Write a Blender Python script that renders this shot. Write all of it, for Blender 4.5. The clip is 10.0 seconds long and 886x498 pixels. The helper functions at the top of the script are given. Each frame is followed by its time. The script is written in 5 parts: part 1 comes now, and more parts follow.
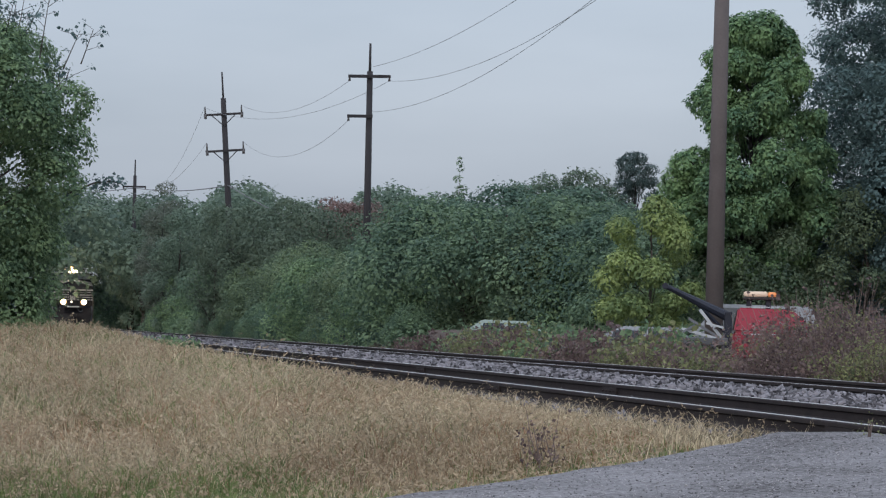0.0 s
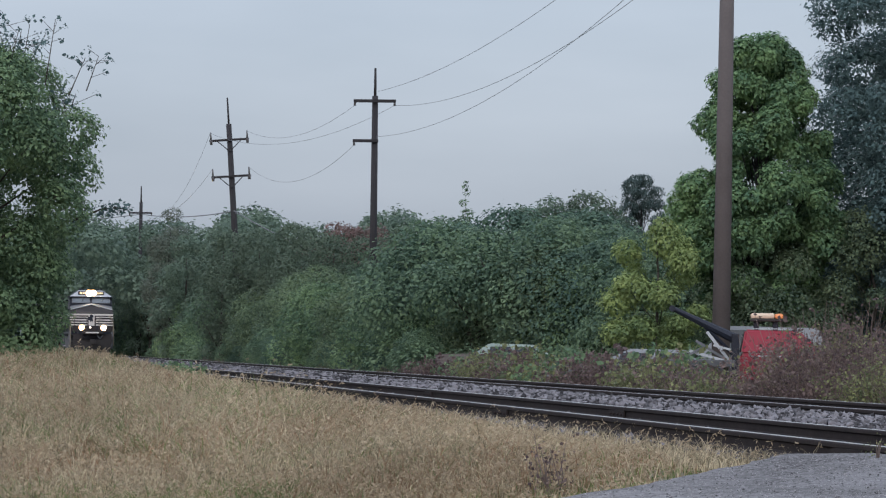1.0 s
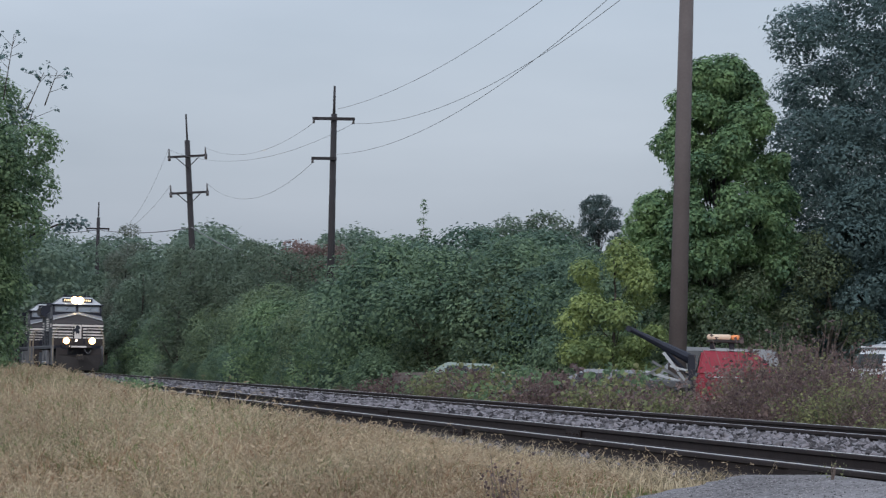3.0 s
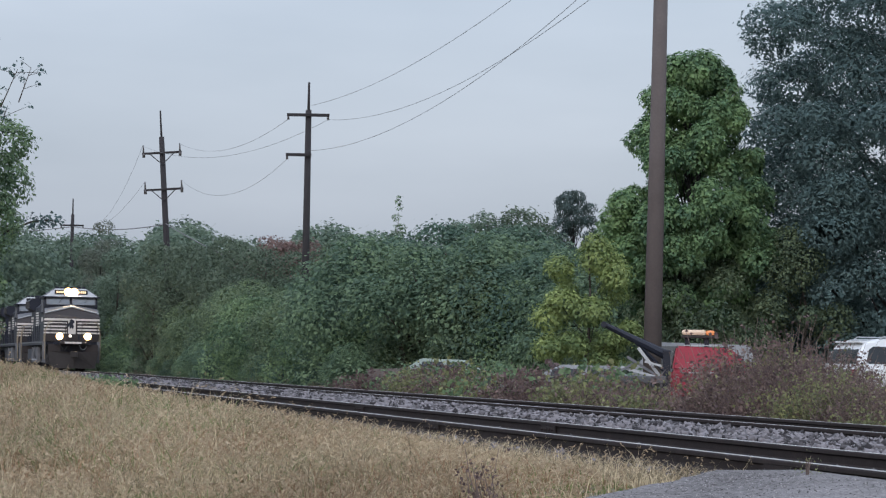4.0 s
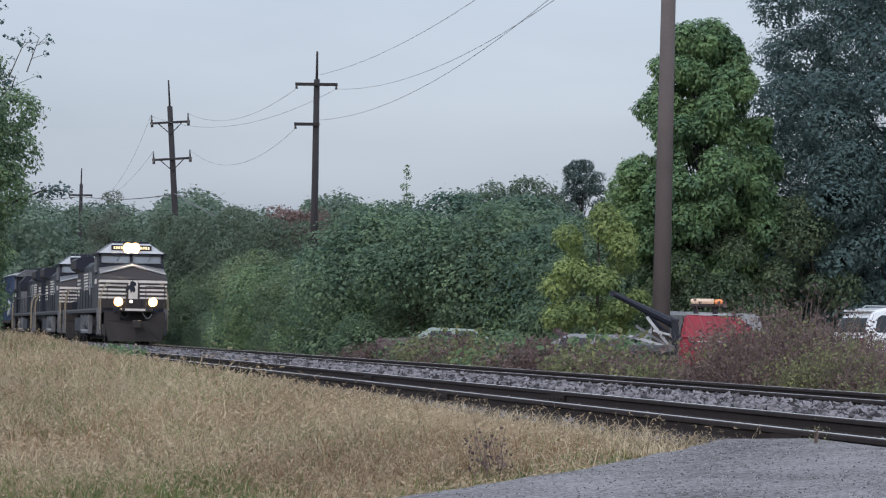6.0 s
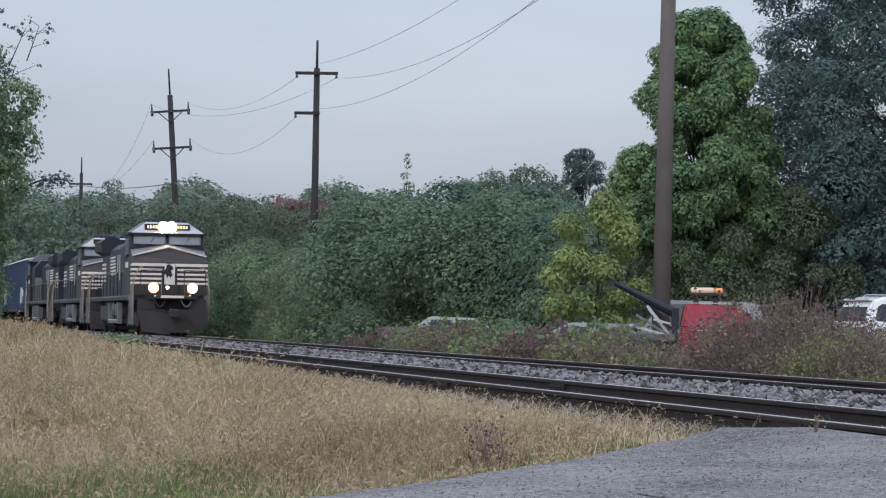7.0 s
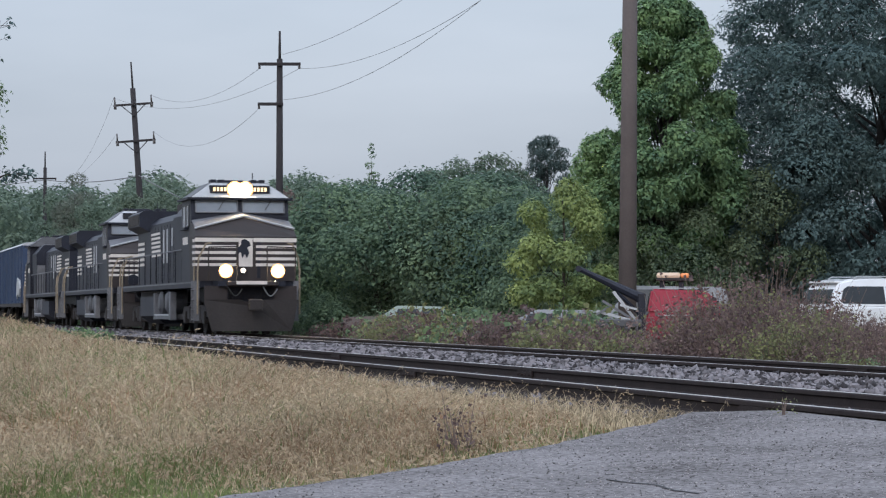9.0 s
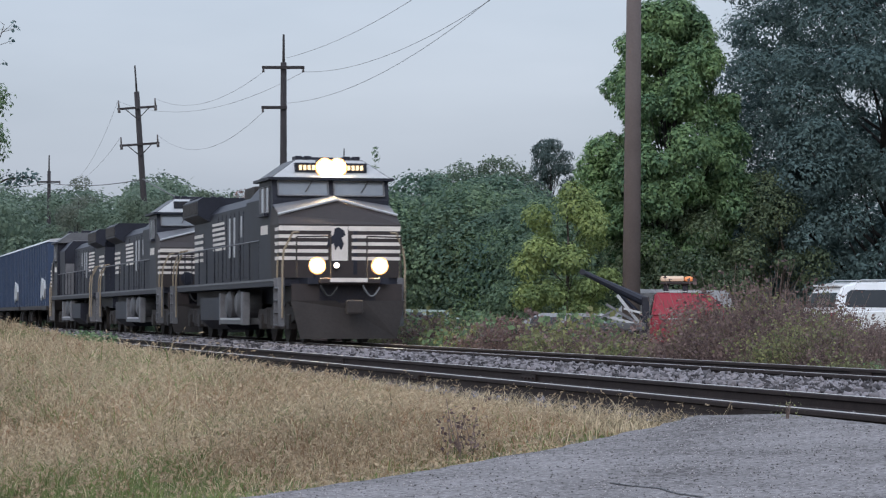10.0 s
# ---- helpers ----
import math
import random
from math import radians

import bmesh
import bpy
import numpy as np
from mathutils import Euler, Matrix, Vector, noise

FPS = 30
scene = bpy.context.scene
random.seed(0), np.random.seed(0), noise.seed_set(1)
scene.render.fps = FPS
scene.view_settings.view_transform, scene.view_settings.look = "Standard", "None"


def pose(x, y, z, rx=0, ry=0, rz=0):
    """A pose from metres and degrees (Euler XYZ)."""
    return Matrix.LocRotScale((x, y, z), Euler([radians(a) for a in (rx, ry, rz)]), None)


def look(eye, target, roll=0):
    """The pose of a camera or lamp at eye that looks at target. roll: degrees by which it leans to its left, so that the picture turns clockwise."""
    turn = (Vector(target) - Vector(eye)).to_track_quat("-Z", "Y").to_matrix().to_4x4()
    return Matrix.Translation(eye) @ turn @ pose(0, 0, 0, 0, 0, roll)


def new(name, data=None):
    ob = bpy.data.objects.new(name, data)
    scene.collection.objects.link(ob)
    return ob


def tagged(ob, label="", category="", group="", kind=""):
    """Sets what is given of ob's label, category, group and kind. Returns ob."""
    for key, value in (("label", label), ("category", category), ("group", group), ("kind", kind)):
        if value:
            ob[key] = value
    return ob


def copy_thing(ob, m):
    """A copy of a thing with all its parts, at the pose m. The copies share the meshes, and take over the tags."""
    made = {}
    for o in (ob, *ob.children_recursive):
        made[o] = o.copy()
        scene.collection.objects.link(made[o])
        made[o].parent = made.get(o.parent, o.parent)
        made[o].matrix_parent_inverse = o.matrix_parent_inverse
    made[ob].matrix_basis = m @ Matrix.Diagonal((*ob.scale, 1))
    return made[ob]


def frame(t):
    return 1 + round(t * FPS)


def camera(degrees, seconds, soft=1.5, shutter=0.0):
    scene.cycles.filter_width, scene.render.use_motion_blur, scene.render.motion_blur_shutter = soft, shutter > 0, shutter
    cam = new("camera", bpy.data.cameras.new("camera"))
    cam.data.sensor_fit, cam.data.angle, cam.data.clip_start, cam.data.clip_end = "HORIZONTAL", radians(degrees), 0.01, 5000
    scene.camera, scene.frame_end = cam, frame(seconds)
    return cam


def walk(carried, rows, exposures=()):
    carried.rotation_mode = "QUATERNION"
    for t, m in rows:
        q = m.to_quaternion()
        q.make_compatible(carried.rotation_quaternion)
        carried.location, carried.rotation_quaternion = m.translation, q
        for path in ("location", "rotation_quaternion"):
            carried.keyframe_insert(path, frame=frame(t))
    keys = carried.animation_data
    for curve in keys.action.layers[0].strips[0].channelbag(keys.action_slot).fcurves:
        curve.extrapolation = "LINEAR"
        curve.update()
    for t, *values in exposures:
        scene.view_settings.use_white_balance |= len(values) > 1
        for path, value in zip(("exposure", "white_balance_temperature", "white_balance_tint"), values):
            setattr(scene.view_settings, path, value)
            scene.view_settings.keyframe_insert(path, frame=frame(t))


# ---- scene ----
cam = camera(20.07, 10.0, soft=1.2, shutter=0.35)
EYE_HEIGHT = 1.25
AIM = [  # seconds, turn to the left, tilt up, roll (degrees)
    (0.0, 1.989, 1.724, 1.060),
    (0.5, 2.115, 2.005, 0.801),
    (1.0, 2.143, 2.271, 0.649),
    (1.5, 2.070, 2.336, 1.058),
    (2.0, 2.059, 2.410, 1.124),
    (2.5, 1.815, 2.554, 1.108),
    (2.8, 1.595, 2.670, 1.115),
    (3.0, 1.180, 2.711, 1.119),
    (3.2, 1.055, 2.780, 1.090),
    (4.3, 0.520, 2.390, 0.960),
    (4.5, 0.550, 2.154, 0.939),
    (5.0, 0.638, 2.042, 1.079),
    (6.5, 0.837, 1.802, 0.842),
    (7.0, 0.787, 1.671, 0.898),
    (7.5, 0.764, 1.599, 0.590),
    (8.0, 0.677, 1.466, 0.552),
    (8.1, 0.610, 1.466, 0.530),
    (8.5, 0.179, 1.423, 0.361),
    (9.0, 0.000, 1.422, 0.000),
    (9.5, 0.072, 1.476, 0.036),
    (10.0, 0.088, 1.500, 0.007),
]
walk(cam, [(t, Matrix.Translation((0, 0, EYE_HEIGHT)) @ pose(0, 0, 0, 0, 0, turn) @ pose(0, 0, 0, 90 + tilt) @ pose(0, 0, 0, 0, 0, roll))
           for t, turn, tilt, roll in AIM],
     exposures=[(0.0, -0.23, 6130, 13), (3.0, -0.27, 6130, 13), (4.5, -0.08, 6170, 14), (10.0, -0.08, 6140, 14)])

# ---- world and light: an overcast evening ----
world = bpy.data.worlds.new("overcast_sky")
scene.world = world
world.use_nodes = True
wn, wl = world.node_tree.nodes, world.node_tree.links
wn.clear()
sky = wn.new("ShaderNodeTexSky")
sky.sky_type, sky.sun_disc = "NISHITA", False
sky.sun_elevation, sky.sun_rotation = radians(22), radians(200)
sky.air_density, sky.dust_density = 1.5, 3.0
gain = wn.new("ShaderNodeVectorMath")
gain.operation = "SCALE"
gain.inputs["Scale"].default_value = 0.022
coord = wn.new("ShaderNodeTexCoord")
flat = wn.new("ShaderNodeMapping")
flat.inputs["Scale"].default_value = (2.2, 2.2, 9.0)
cloud = wn.new("ShaderNodeTexNoise")
cloud.inputs["Scale"].default_value, cloud.inputs["Detail"].default_value = 1.6, 5.0
ramp = wn.new("ShaderNodeValToRGB")
ramp.color_ramp.elements[0].position, ramp.color_ramp.elements[0].color = 0.3, (0.345, 0.398, 0.462, 1)
ramp.color_ramp.elements[1].position, ramp.color_ramp.elements[1].color = 0.75, (0.46, 0.512, 0.575, 1)
# an overcast dome: brighter towards the zenith
split = wn.new("ShaderNodeSeparateXYZ")
rise = wn.new("ShaderNodeMath")
rise.operation, rise.use_clamp = "MAXIMUM", False
rise.inputs[1].default_value = 0.0
dome = wn.new("ShaderNodeMath")
dome.operation = "MULTIPLY_ADD"
dome.inputs[1].default_value, dome.inputs[2].default_value = 2.4, 0.98
lift = wn.new("ShaderNodeVectorMath")
lift.operation = "SCALE"
add = wn.new("ShaderNodeMixRGB")
add.blend_type = "ADD"
add.inputs[0].default_value = 1.0
bg = wn.new("ShaderNodeBackground")
bg.inputs["Strength"].default_value = 1.0
wo = wn.new("ShaderNodeOutputWorld")
wl.new(coord.outputs["Generated"], flat.inputs[0])
wl.new(flat.outputs[0], cloud.inputs["Vector"])
wl.new(cloud.outputs[0], ramp.inputs[0])
wl.new(sky.outputs[0], gain.inputs[0])
wl.new(coord.outputs["Generated"], split.inputs[0])
wl.new(split.outputs["Z"], rise.inputs[0])
wl.new(rise.outputs[0], dome.inputs[0])
wl.new(ramp.outputs[0], lift.inputs[0])
wl.new(dome.outputs[0], lift.inputs["Scale"])
wl.new(lift.outputs[0], add.inputs[1])
wl.new(gain.outputs[0], add.inputs[2])
wl.new(add.outputs[0], bg.inputs["Color"])
wl.new(bg.outputs[0], wo.inputs[0])
sun = new("sun", bpy.data.lights.new("sun", "SUN"))
sun.data.energy, sun.data.angle, sun.data.color = 1.2, radians(40), (1.0, 0.97, 0.94)
sun.matrix_world = look((-30, -60, 60), (0, 40, 0))

# ---- building helpers ----
rng = np.random.default_rng(7)
AWAY = np.array((-0.24254, 0.97014))     # along the railway, away from the camera
ACROSS = np.array((0.97014, 0.24254))    # square to it, away from the camera's side
RAIL_TOP, NEAR_TRACK, FAR_TRACK = 0.54, 7.975, 12.495


def site(u, s, z=0.0):
    """A point u metres along the railway and s metres across it."""
    p = AWAY * u + ACROSS * s
    return Vector((p[0], p[1], z))


def across(x, y):
    return x * ACROSS[0] + y * ACROSS[1]


def smooth(a, b, x):
    t = np.clip((x - a) / (b - a), 0, 1)
    return t * t * (3 - 2 * t)


def road_height(s):
    return 0.14 + 0.05 * s


def ground_height(x, y):
    s = x * ACROSS[0] + y * ACROSS[1]
    lump = 0.05 * np.sin(x * 0.9 + 1.3 * np.sin(y * 0.23)) * np.sin(y * 0.61) + 0.03 * np.sin(x * 2.3 + y * 1.7)
    near = 0.08 + 0.05 * np.clip(s, -6, 7) + 0.006 * np.clip(y - 20, 0, 55) + lump * smooth(12, 30, y)
    near = near + 0.17 * smooth(42, 60, y) * smooth(-0.14, -0.175, x / np.maximum(y, 1.0))
    bed = 0.31 + 0 * s
    far = -0.08 + 0.4 * smooth(19, 26, s) + lump * 1.2
    z = near + (bed - near) * smooth(5.4, 6.5, s)
    return z + (far - z) * smooth(14.0, 16.0, s)


def mesh_of(name, verts, faces, smooth_shade=False):
    """A mesh from arrays: verts (n, 3), faces (m, k)."""
    verts, faces = np.asarray(verts, np.float32), np.asarray(faces, np.int32)
    me = bpy.data.meshes.new(name)
    m, k = faces.shape
    me.vertices.add(len(verts))
    me.vertices.foreach_set("co", verts.ravel())
    me.loops.add(m * k)
    me.loops.foreach_set("vertex_index", faces.ravel())
    me.polygons.add(m)
    me.polygons.foreach_set("loop_start", np.arange(0, m * k, k, dtype=np.int32))
    if smooth_shade:
        me.polygons.foreach_set("use_smooth", np.ones(m, bool))
    me.update(calc_edges=True)
    return me


def put(name, me, material, parent=None, label=""):
    ob = new(name, me)
    if material and not me.materials:
        me.materials.append(material)
    if parent:
        ob.parent = parent
    return tagged(ob, label)


def part(name, bm, material, parent=None, label="", soft=False):
    me = bpy.data.meshes.new(name)
    bmesh.ops.recalc_face_normals(bm, faces=bm.faces)
    bm.to_mesh(me)
    bm.free()
    if soft:
        for p in me.polygons:
            p.use_smooth = True
    return put(name, me, material, parent, label)


def empty(name, m=None, parent=None):
    ob = new(name)
    ob.empty_display_size = 0.3
    if parent:
        ob.parent = parent
    if m is not None:
        ob.matrix_basis = m
    return ob


def box(bm, x0, x1, y0, y1, z0, z1, bevel=0.0):
    made = bmesh.ops.create_cube(bm, size=1)["verts"]
    for v in made:
        v.co = Vector((x0 + (v.co.x + 0.5) * (x1 - x0), y0 + (v.co.y + 0.5) * (y1 - y0), z0 + (v.co.z + 0.5) * (z1 - z0)))
    if bevel:
        edges = list({e for v in made for e in v.link_edges})
        bmesh.ops.bevel(bm, geom=edges, offset=bevel, segments=2, affect="EDGES", profile=0.6)
    return bm


def prism(bm, outline, y0, y1, axis="y"):
    """Extrudes an outline of (x, z) points from y0 to y1; axis x: the outline is (y, z)."""
    def at(a, b, c):
        return (a, c, b) if axis == "y" else (c, a, b) if axis == "x" else (a, b, c)
    one = [bm.verts.new(at(a, b, y0)) for a, b in outline]
    two = [bm.verts.new(at(a, b, y1)) for a, b in outline]
    bm.faces.new(one), bm.faces.new(two[::-1])
    n = len(outline)
    for i in range(n):
        bm.faces.new((one[i], one[(i + 1) % n], two[(i + 1) % n], two[i]))
    return bm


def rod(bm, a, b, r0, r1=None, n=8):
    a, b = Vector(a), Vector(b)
    r1 = r0 if r1 is None else r1
    turn = (b - a).to_track_quat("Z", "Y").to_matrix()
    rings = []
    for c, r in ((a, r0), (b, r1)):
        rings.append([bm.verts.new(c + turn @ Vector((r * math.cos(i * math.tau / n), r * math.sin(i * math.tau / n), 0))) for i in range(n)])
    for i in range(n):
        bm.faces.new((rings[0][i], rings[0][(i + 1) % n], rings[1][(i + 1) % n], rings[1][i]))
    bm.faces.new(rings[0][::-1]), bm.faces.new(rings[1])
    return bm


def pipe(bm, points, r, n=6):
    for a, b in zip(points, points[1:]):
        rod(bm, a, b, r, r, n)
    return bm


def leaves(centres, spread, count, size, flat=0.35, droop=0.0, seed=0):
    """Leaf blades scattered round cluster centres: four-cornered folded blades."""
    g = np.random.default_rng(seed)
    c = np.repeat(np.asarray(centres, float), count, axis=0)
    sp = np.repeat(np.broadcast_to(np.asarray(spread, float).reshape(-1, 1), (len(centres), 1)), count, axis=0)
    off = g.normal(size=c.shape)
    off /= np.linalg.norm(off, axis=1, keepdims=True)
    off *= sp * (0.35 + 0.65 * g.random((len(c), 1)) ** 0.6)
    off[:, 2] *= 0.8
    p = c + off
    up = 0.75 * off / np.maximum(np.linalg.norm(off, axis=1, keepdims=True), 1e-6) + g.normal(size=c.shape) * 0.42
    up[:, 2] += 0.5
    up /= np.linalg.norm(up, axis=1, keepdims=True)
    d = g.normal(size=c.shape)
    d[:, 2] -= droop * 2
    d -= up * np.sum(d * up, axis=1, keepdims=True)
    d /= np.linalg.norm(d, axis=1, keepdims=True)
    side = np.cross(up, d)
    return blade_mesh(g, p, d, up, side, size, flat)


def blade_mesh(g, p, d, up, side, size, flat):
    """Four-cornered folded leaf blades at the points p."""
    ln = size * (0.6 + 0.8 * g.random((len(p), 1)))
    wd = ln * flat
    t = p + d * ln
    mid = p + d * ln * 0.45
    l, r = mid + side * wd + up * wd * 0.3, mid - side * wd + up * wd * 0.3
    v = np.stack((p, l, t, r), axis=1).reshape(-1, 3)
    return v, np.arange(len(v)).reshape(-1, 4)


def lobe_leaves(lobes, count, size, flat=0.45, droop=0.3, ragged=0.12, squash=0.8, seed=0):
    """Leaves on the outer skin of many overlapping lobes (x, y, z, radius): a billowing crown."""
    g = np.random.default_rng(seed)
    lobes = np.asarray(lobes, float)
    k = g.choice(len(lobes), count, p=lobes[:, 3] ** 2 / np.sum(lobes[:, 3] ** 2))
    out = g.normal(size=(count, 3))
    out[:, 2] += 0.35
    out /= np.linalg.norm(out, axis=1, keepdims=True)
    far = 0.72 + 0.32 * g.random((count, 1)) + (g.random((count, 1)) < ragged) * g.random((count, 1)) * 0.32
    p = lobes[k, :3] + out * lobes[k, 3:4] * far * np.array((1, 1, squash))
    hidden = np.zeros(count, int)
    for x, y, z, r in lobes:
        q = (p - (x, y, z)) / (r, r, r * squash)
        hidden += np.sum(q * q, axis=1) < 0.4
    keep = hidden == 0
    p, out = p[keep], out[keep]
    up = 0.8 * out + g.normal(size=p.shape) * 0.38
    up[:, 2] += 0.45
    up /= np.linalg.norm(up, axis=1, keepdims=True)
    d = g.normal(size=p.shape) * 0.8 + out * 0.5
    d[:, 2] -= droop * 2
    d -= up * np.sum(d * up, axis=1, keepdims=True)
    d /= np.linalg.norm(d, axis=1, keepdims=True)
    side = np.cross(up, d)
    ln = size * (0.6 + 0.8 * g.random((len(p), 1)))
    v = np.stack((p + side * ln * flat, p - side * ln * flat, p + d * ln), axis=1).reshape(-1, 3)
    return v, np.arange(len(v)).reshape(-1, 3)


# ---- materials ----
def material(name, base, rough=0.6, metal=0.0, tint=None, scale=4.0, fine=40.0, bump=0.15, amount=0.5, island=False, obj_random=False, translucent=0.0, spec=0.5, coat=0.0, depth=0.01, spread=0.36):
    m = bpy.data.materials.new(name)
    m.use_nodes = True
    n, l = m.node_tree.nodes, m.node_tree.links
    b = n["Principled BSDF"]
    b.inputs["Roughness"].default_value, b.inputs["Metallic"].default_value = rough, metal
    b.inputs["Specular IOR Level"].default_value = spec
    b.inputs["Coat Weight"].default_value = coat
    tc = n.new("ShaderNodeTexCoord")
    big = n.new("ShaderNodeTexNoise")
    big.inputs["Scale"].default_value, big.inputs["Detail"].default_value = scale, 4
    small = n.new("ShaderNodeTexNoise")
    small.inputs["Scale"].default_value, small.inputs["Detail"].default_value = fine, 3
    l.new(tc.outputs["Object"], big.inputs["Vector"])
    l.new(tc.outputs["Object"], small.inputs["Vector"])
    tint = tint or tuple(c * 0.6 for c in base)
    r = n.new("ShaderNodeValToRGB")
    r.color_ramp.elements[0].position, r.color_ramp.elements[1].position = 0.5 - 0.28 / max(amount, 0.1) * 0.5, 0.5 + 0.28 / max(amount, 0.1) * 0.5
    r.color_ramp.elements[0].color, r.color_ramp.elements[1].color = (*tint, 1), (*base, 1)
    mixv = n.new("ShaderNodeMath")
    mixv.operation = "MULTIPLY_ADD"
    mixv.inputs[1].default_value, mixv.inputs[2].default_value = 0.35, 0.0
    l.new(small.outputs[0], mixv.inputs[0])
    two = n.new("ShaderNodeMath")
    two.operation = "MULTIPLY_ADD"
    two.inputs[1].default_value = 0.65
    l.new(big.outputs[0], two.inputs[0])
    l.new(mixv.outputs[0], two.inputs[2])
    value = two.outputs[0]
    if island or obj_random:
        src = n.new("ShaderNodeNewGeometry" if island else "ShaderNodeObjectInfo")
        three = n.new("ShaderNodeMath")
        three.operation = "MULTIPLY_ADD"
        three.inputs[1].default_value = spread
        l.new(src.outputs["Random Per Island" if island else "Random"], three.inputs[0])
        four = n.new("ShaderNodeMath")
        four.operation = "MULTIPLY_ADD"
        four.inputs[1].default_value, four.inputs[2].default_value = 1.26 - spread, 0.5 * (1 - 1.26)
        l.new(value, four.inputs[0])
        l.new(four.outputs[0], three.inputs[2])
        value = three.outputs[0]
    l.new(value, r.inputs[0])
    l.new(r.outputs[0], b.inputs["Base Color"])
    if bump:
        bp = n.new("ShaderNodeBump")
        bp.inputs["Strength"].default_value, bp.inputs["Distance"].default_value = bump, depth
        l.new(small.outputs[0], bp.inputs["Height"])
        l.new(bp.outputs[0], b.inputs["Normal"])
    if translucent:
        tr = n.new("ShaderNodeBsdfTranslucent")
        mx = n.new("ShaderNodeMixShader")
        mx.inputs[0].default_value = translucent
        l.new(r.outputs[0], tr.inputs[0])
        l.new(b.outputs[0], mx.inputs[1])
        l.new(tr.outputs[0], mx.inputs[2])
        l.new(mx.outputs[0], n["Material Output"].inputs[0])
    return m


def glowing(name, colour, strength):
    m = bpy.data.materials.new(name)
    m.use_nodes = True
    b = m.node_tree.nodes["Principled BSDF"]
    b.inputs["Base Color"].default_value = (*colour, 1)
    b.inputs["Emission Color"].default_value = (*colour, 1)
    b.inputs["Emission Strength"].default_value = strength
    return m


def leaf(name, light, dark, amount=0.8, scale=0.5, spread=0.2):
    return material(name, light, 0.55, tint=dark, scale=scale, fine=3.0, bump=0, amount=amount, island=True, translucent=0.35, spec=0.12, spread=spread)


M_SOIL = material("dry_soil", (0.2, 0.16, 0.1), 0.95, tint=(0.09, 0.09, 0.045), scale=0.4, fine=9, bump=0.6, depth=0.05)
M_BALLAST = material("ballast_bed", (0.1, 0.093, 0.092), 0.95, tint=(0.035, 0.03, 0.03), scale=2, fine=18, bump=1.0, depth=0.05)
M_STONE = material("ballast_stone", (0.235, 0.216, 0.226), 0.9, tint=(0.018, 0.015, 0.017), scale=1, fine=30, bump=0.3, island=True, amount=0.55, spread=0.7)
M_TIE = material("creosoted_timber", (0.08, 0.06, 0.048), 0.9, tint=(0.03, 0.025, 0.022), scale=3, fine=30, bump=0.6, obj_random=True)
M_RAIL = material("rusty_rail_steel", (0.042, 0.032, 0.031), 0.8, tint=(0.016, 0.013, 0.013), scale=6, fine=50, bump=0.3, spec=0.2)
M_RAILTOP = material("polished_rail_head", (0.72, 0.69, 0.68), 0.5, 1.0, tint=(0.5, 0.47, 0.46), scale=3, fine=60, bump=0.05)
M_BARK = material("grey_brown_bark", (0.085, 0.072, 0.06), 0.95, tint=(0.04, 0.034, 0.03), scale=4, fine=25, bump=0.8, depth=0.03)
M_POLE = material("weathered_pole_wood", (0.14, 0.117, 0.113), 0.9, tint=(0.085, 0.07, 0.067), scale=1.2, fine=20, bump=0.5)
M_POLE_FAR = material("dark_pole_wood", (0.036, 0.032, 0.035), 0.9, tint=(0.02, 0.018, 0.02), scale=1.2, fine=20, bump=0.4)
M_WIRE = material("grey_wire", (0.2, 0.2, 0.215), 0.6, bump=0)
M_INSULATOR = material("dark_insulator", (0.1, 0.09, 0.09), 0.35, bump=0)

# ---- ground, road, railway ----
def make_ground():
    u = np.concatenate((np.linspace(-400, -20, 12), np.arange(-18, 90, 1.0), np.arange(90, 260, 6.0), np.geomspace(262, 4200, 22)))
    s = np.concatenate((-np.geomspace(1500, 12, 14), np.arange(-10, 22, 0.4), np.geomspace(22.5, 3000, 26)))
    uu, ss = np.meshgrid(u, s, indexing="ij")
    x = AWAY[0] * uu + ACROSS[0] * ss
    y = AWAY[1] * uu + ACROSS[1] * ss
    z = ground_height(x, y)
    inside = smooth(0.3, -0.3, road_edge_side(x, y)) * (y < 24) * (ss < 7.4)
    z = z * (1 - inside) + (road_height(ss) - 0.09) * inside
    v = np.stack((x, y, z), -1).reshape(-1, 3)
    a, b = len(u), len(s)
    i = (np.arange(a - 1)[:, None] * b + np.arange(b - 1)[None, :]).ravel()
    f = np.stack((i, i + b, i + b + 1, i + 1), 1)
    ob = put("ground", mesh_of("ground", v, f, True), M_SOIL)
    tagged(ob, "dry grassy earth beside the railway, flat to the horizon", "ground", kind="structure")


ROAD_EDGE = [(2.55, 19.1), (1.95, 19.4), (1.07, 17.2), (0.23, 15.6), (-0.47, 14.5), (-1.26, 13.5), (-2.6, 11.9), (-5.0, 9.0), (-9.0, 4.0), (-14.0, -3.0)]


def road_edge_side(x, y):
    """Negative on the road, positive on the grass, roughly in metres."""
    pts = ROAD_EDGE[1:]
    ys = np.array([p[1] for p in pts][::-1])
    xs = np.array([p[0] for p in pts][::-1])
    return (np.interp(y, ys, xs) + np.maximum(y - 19.4, 0) * 3 - x) * 0.75


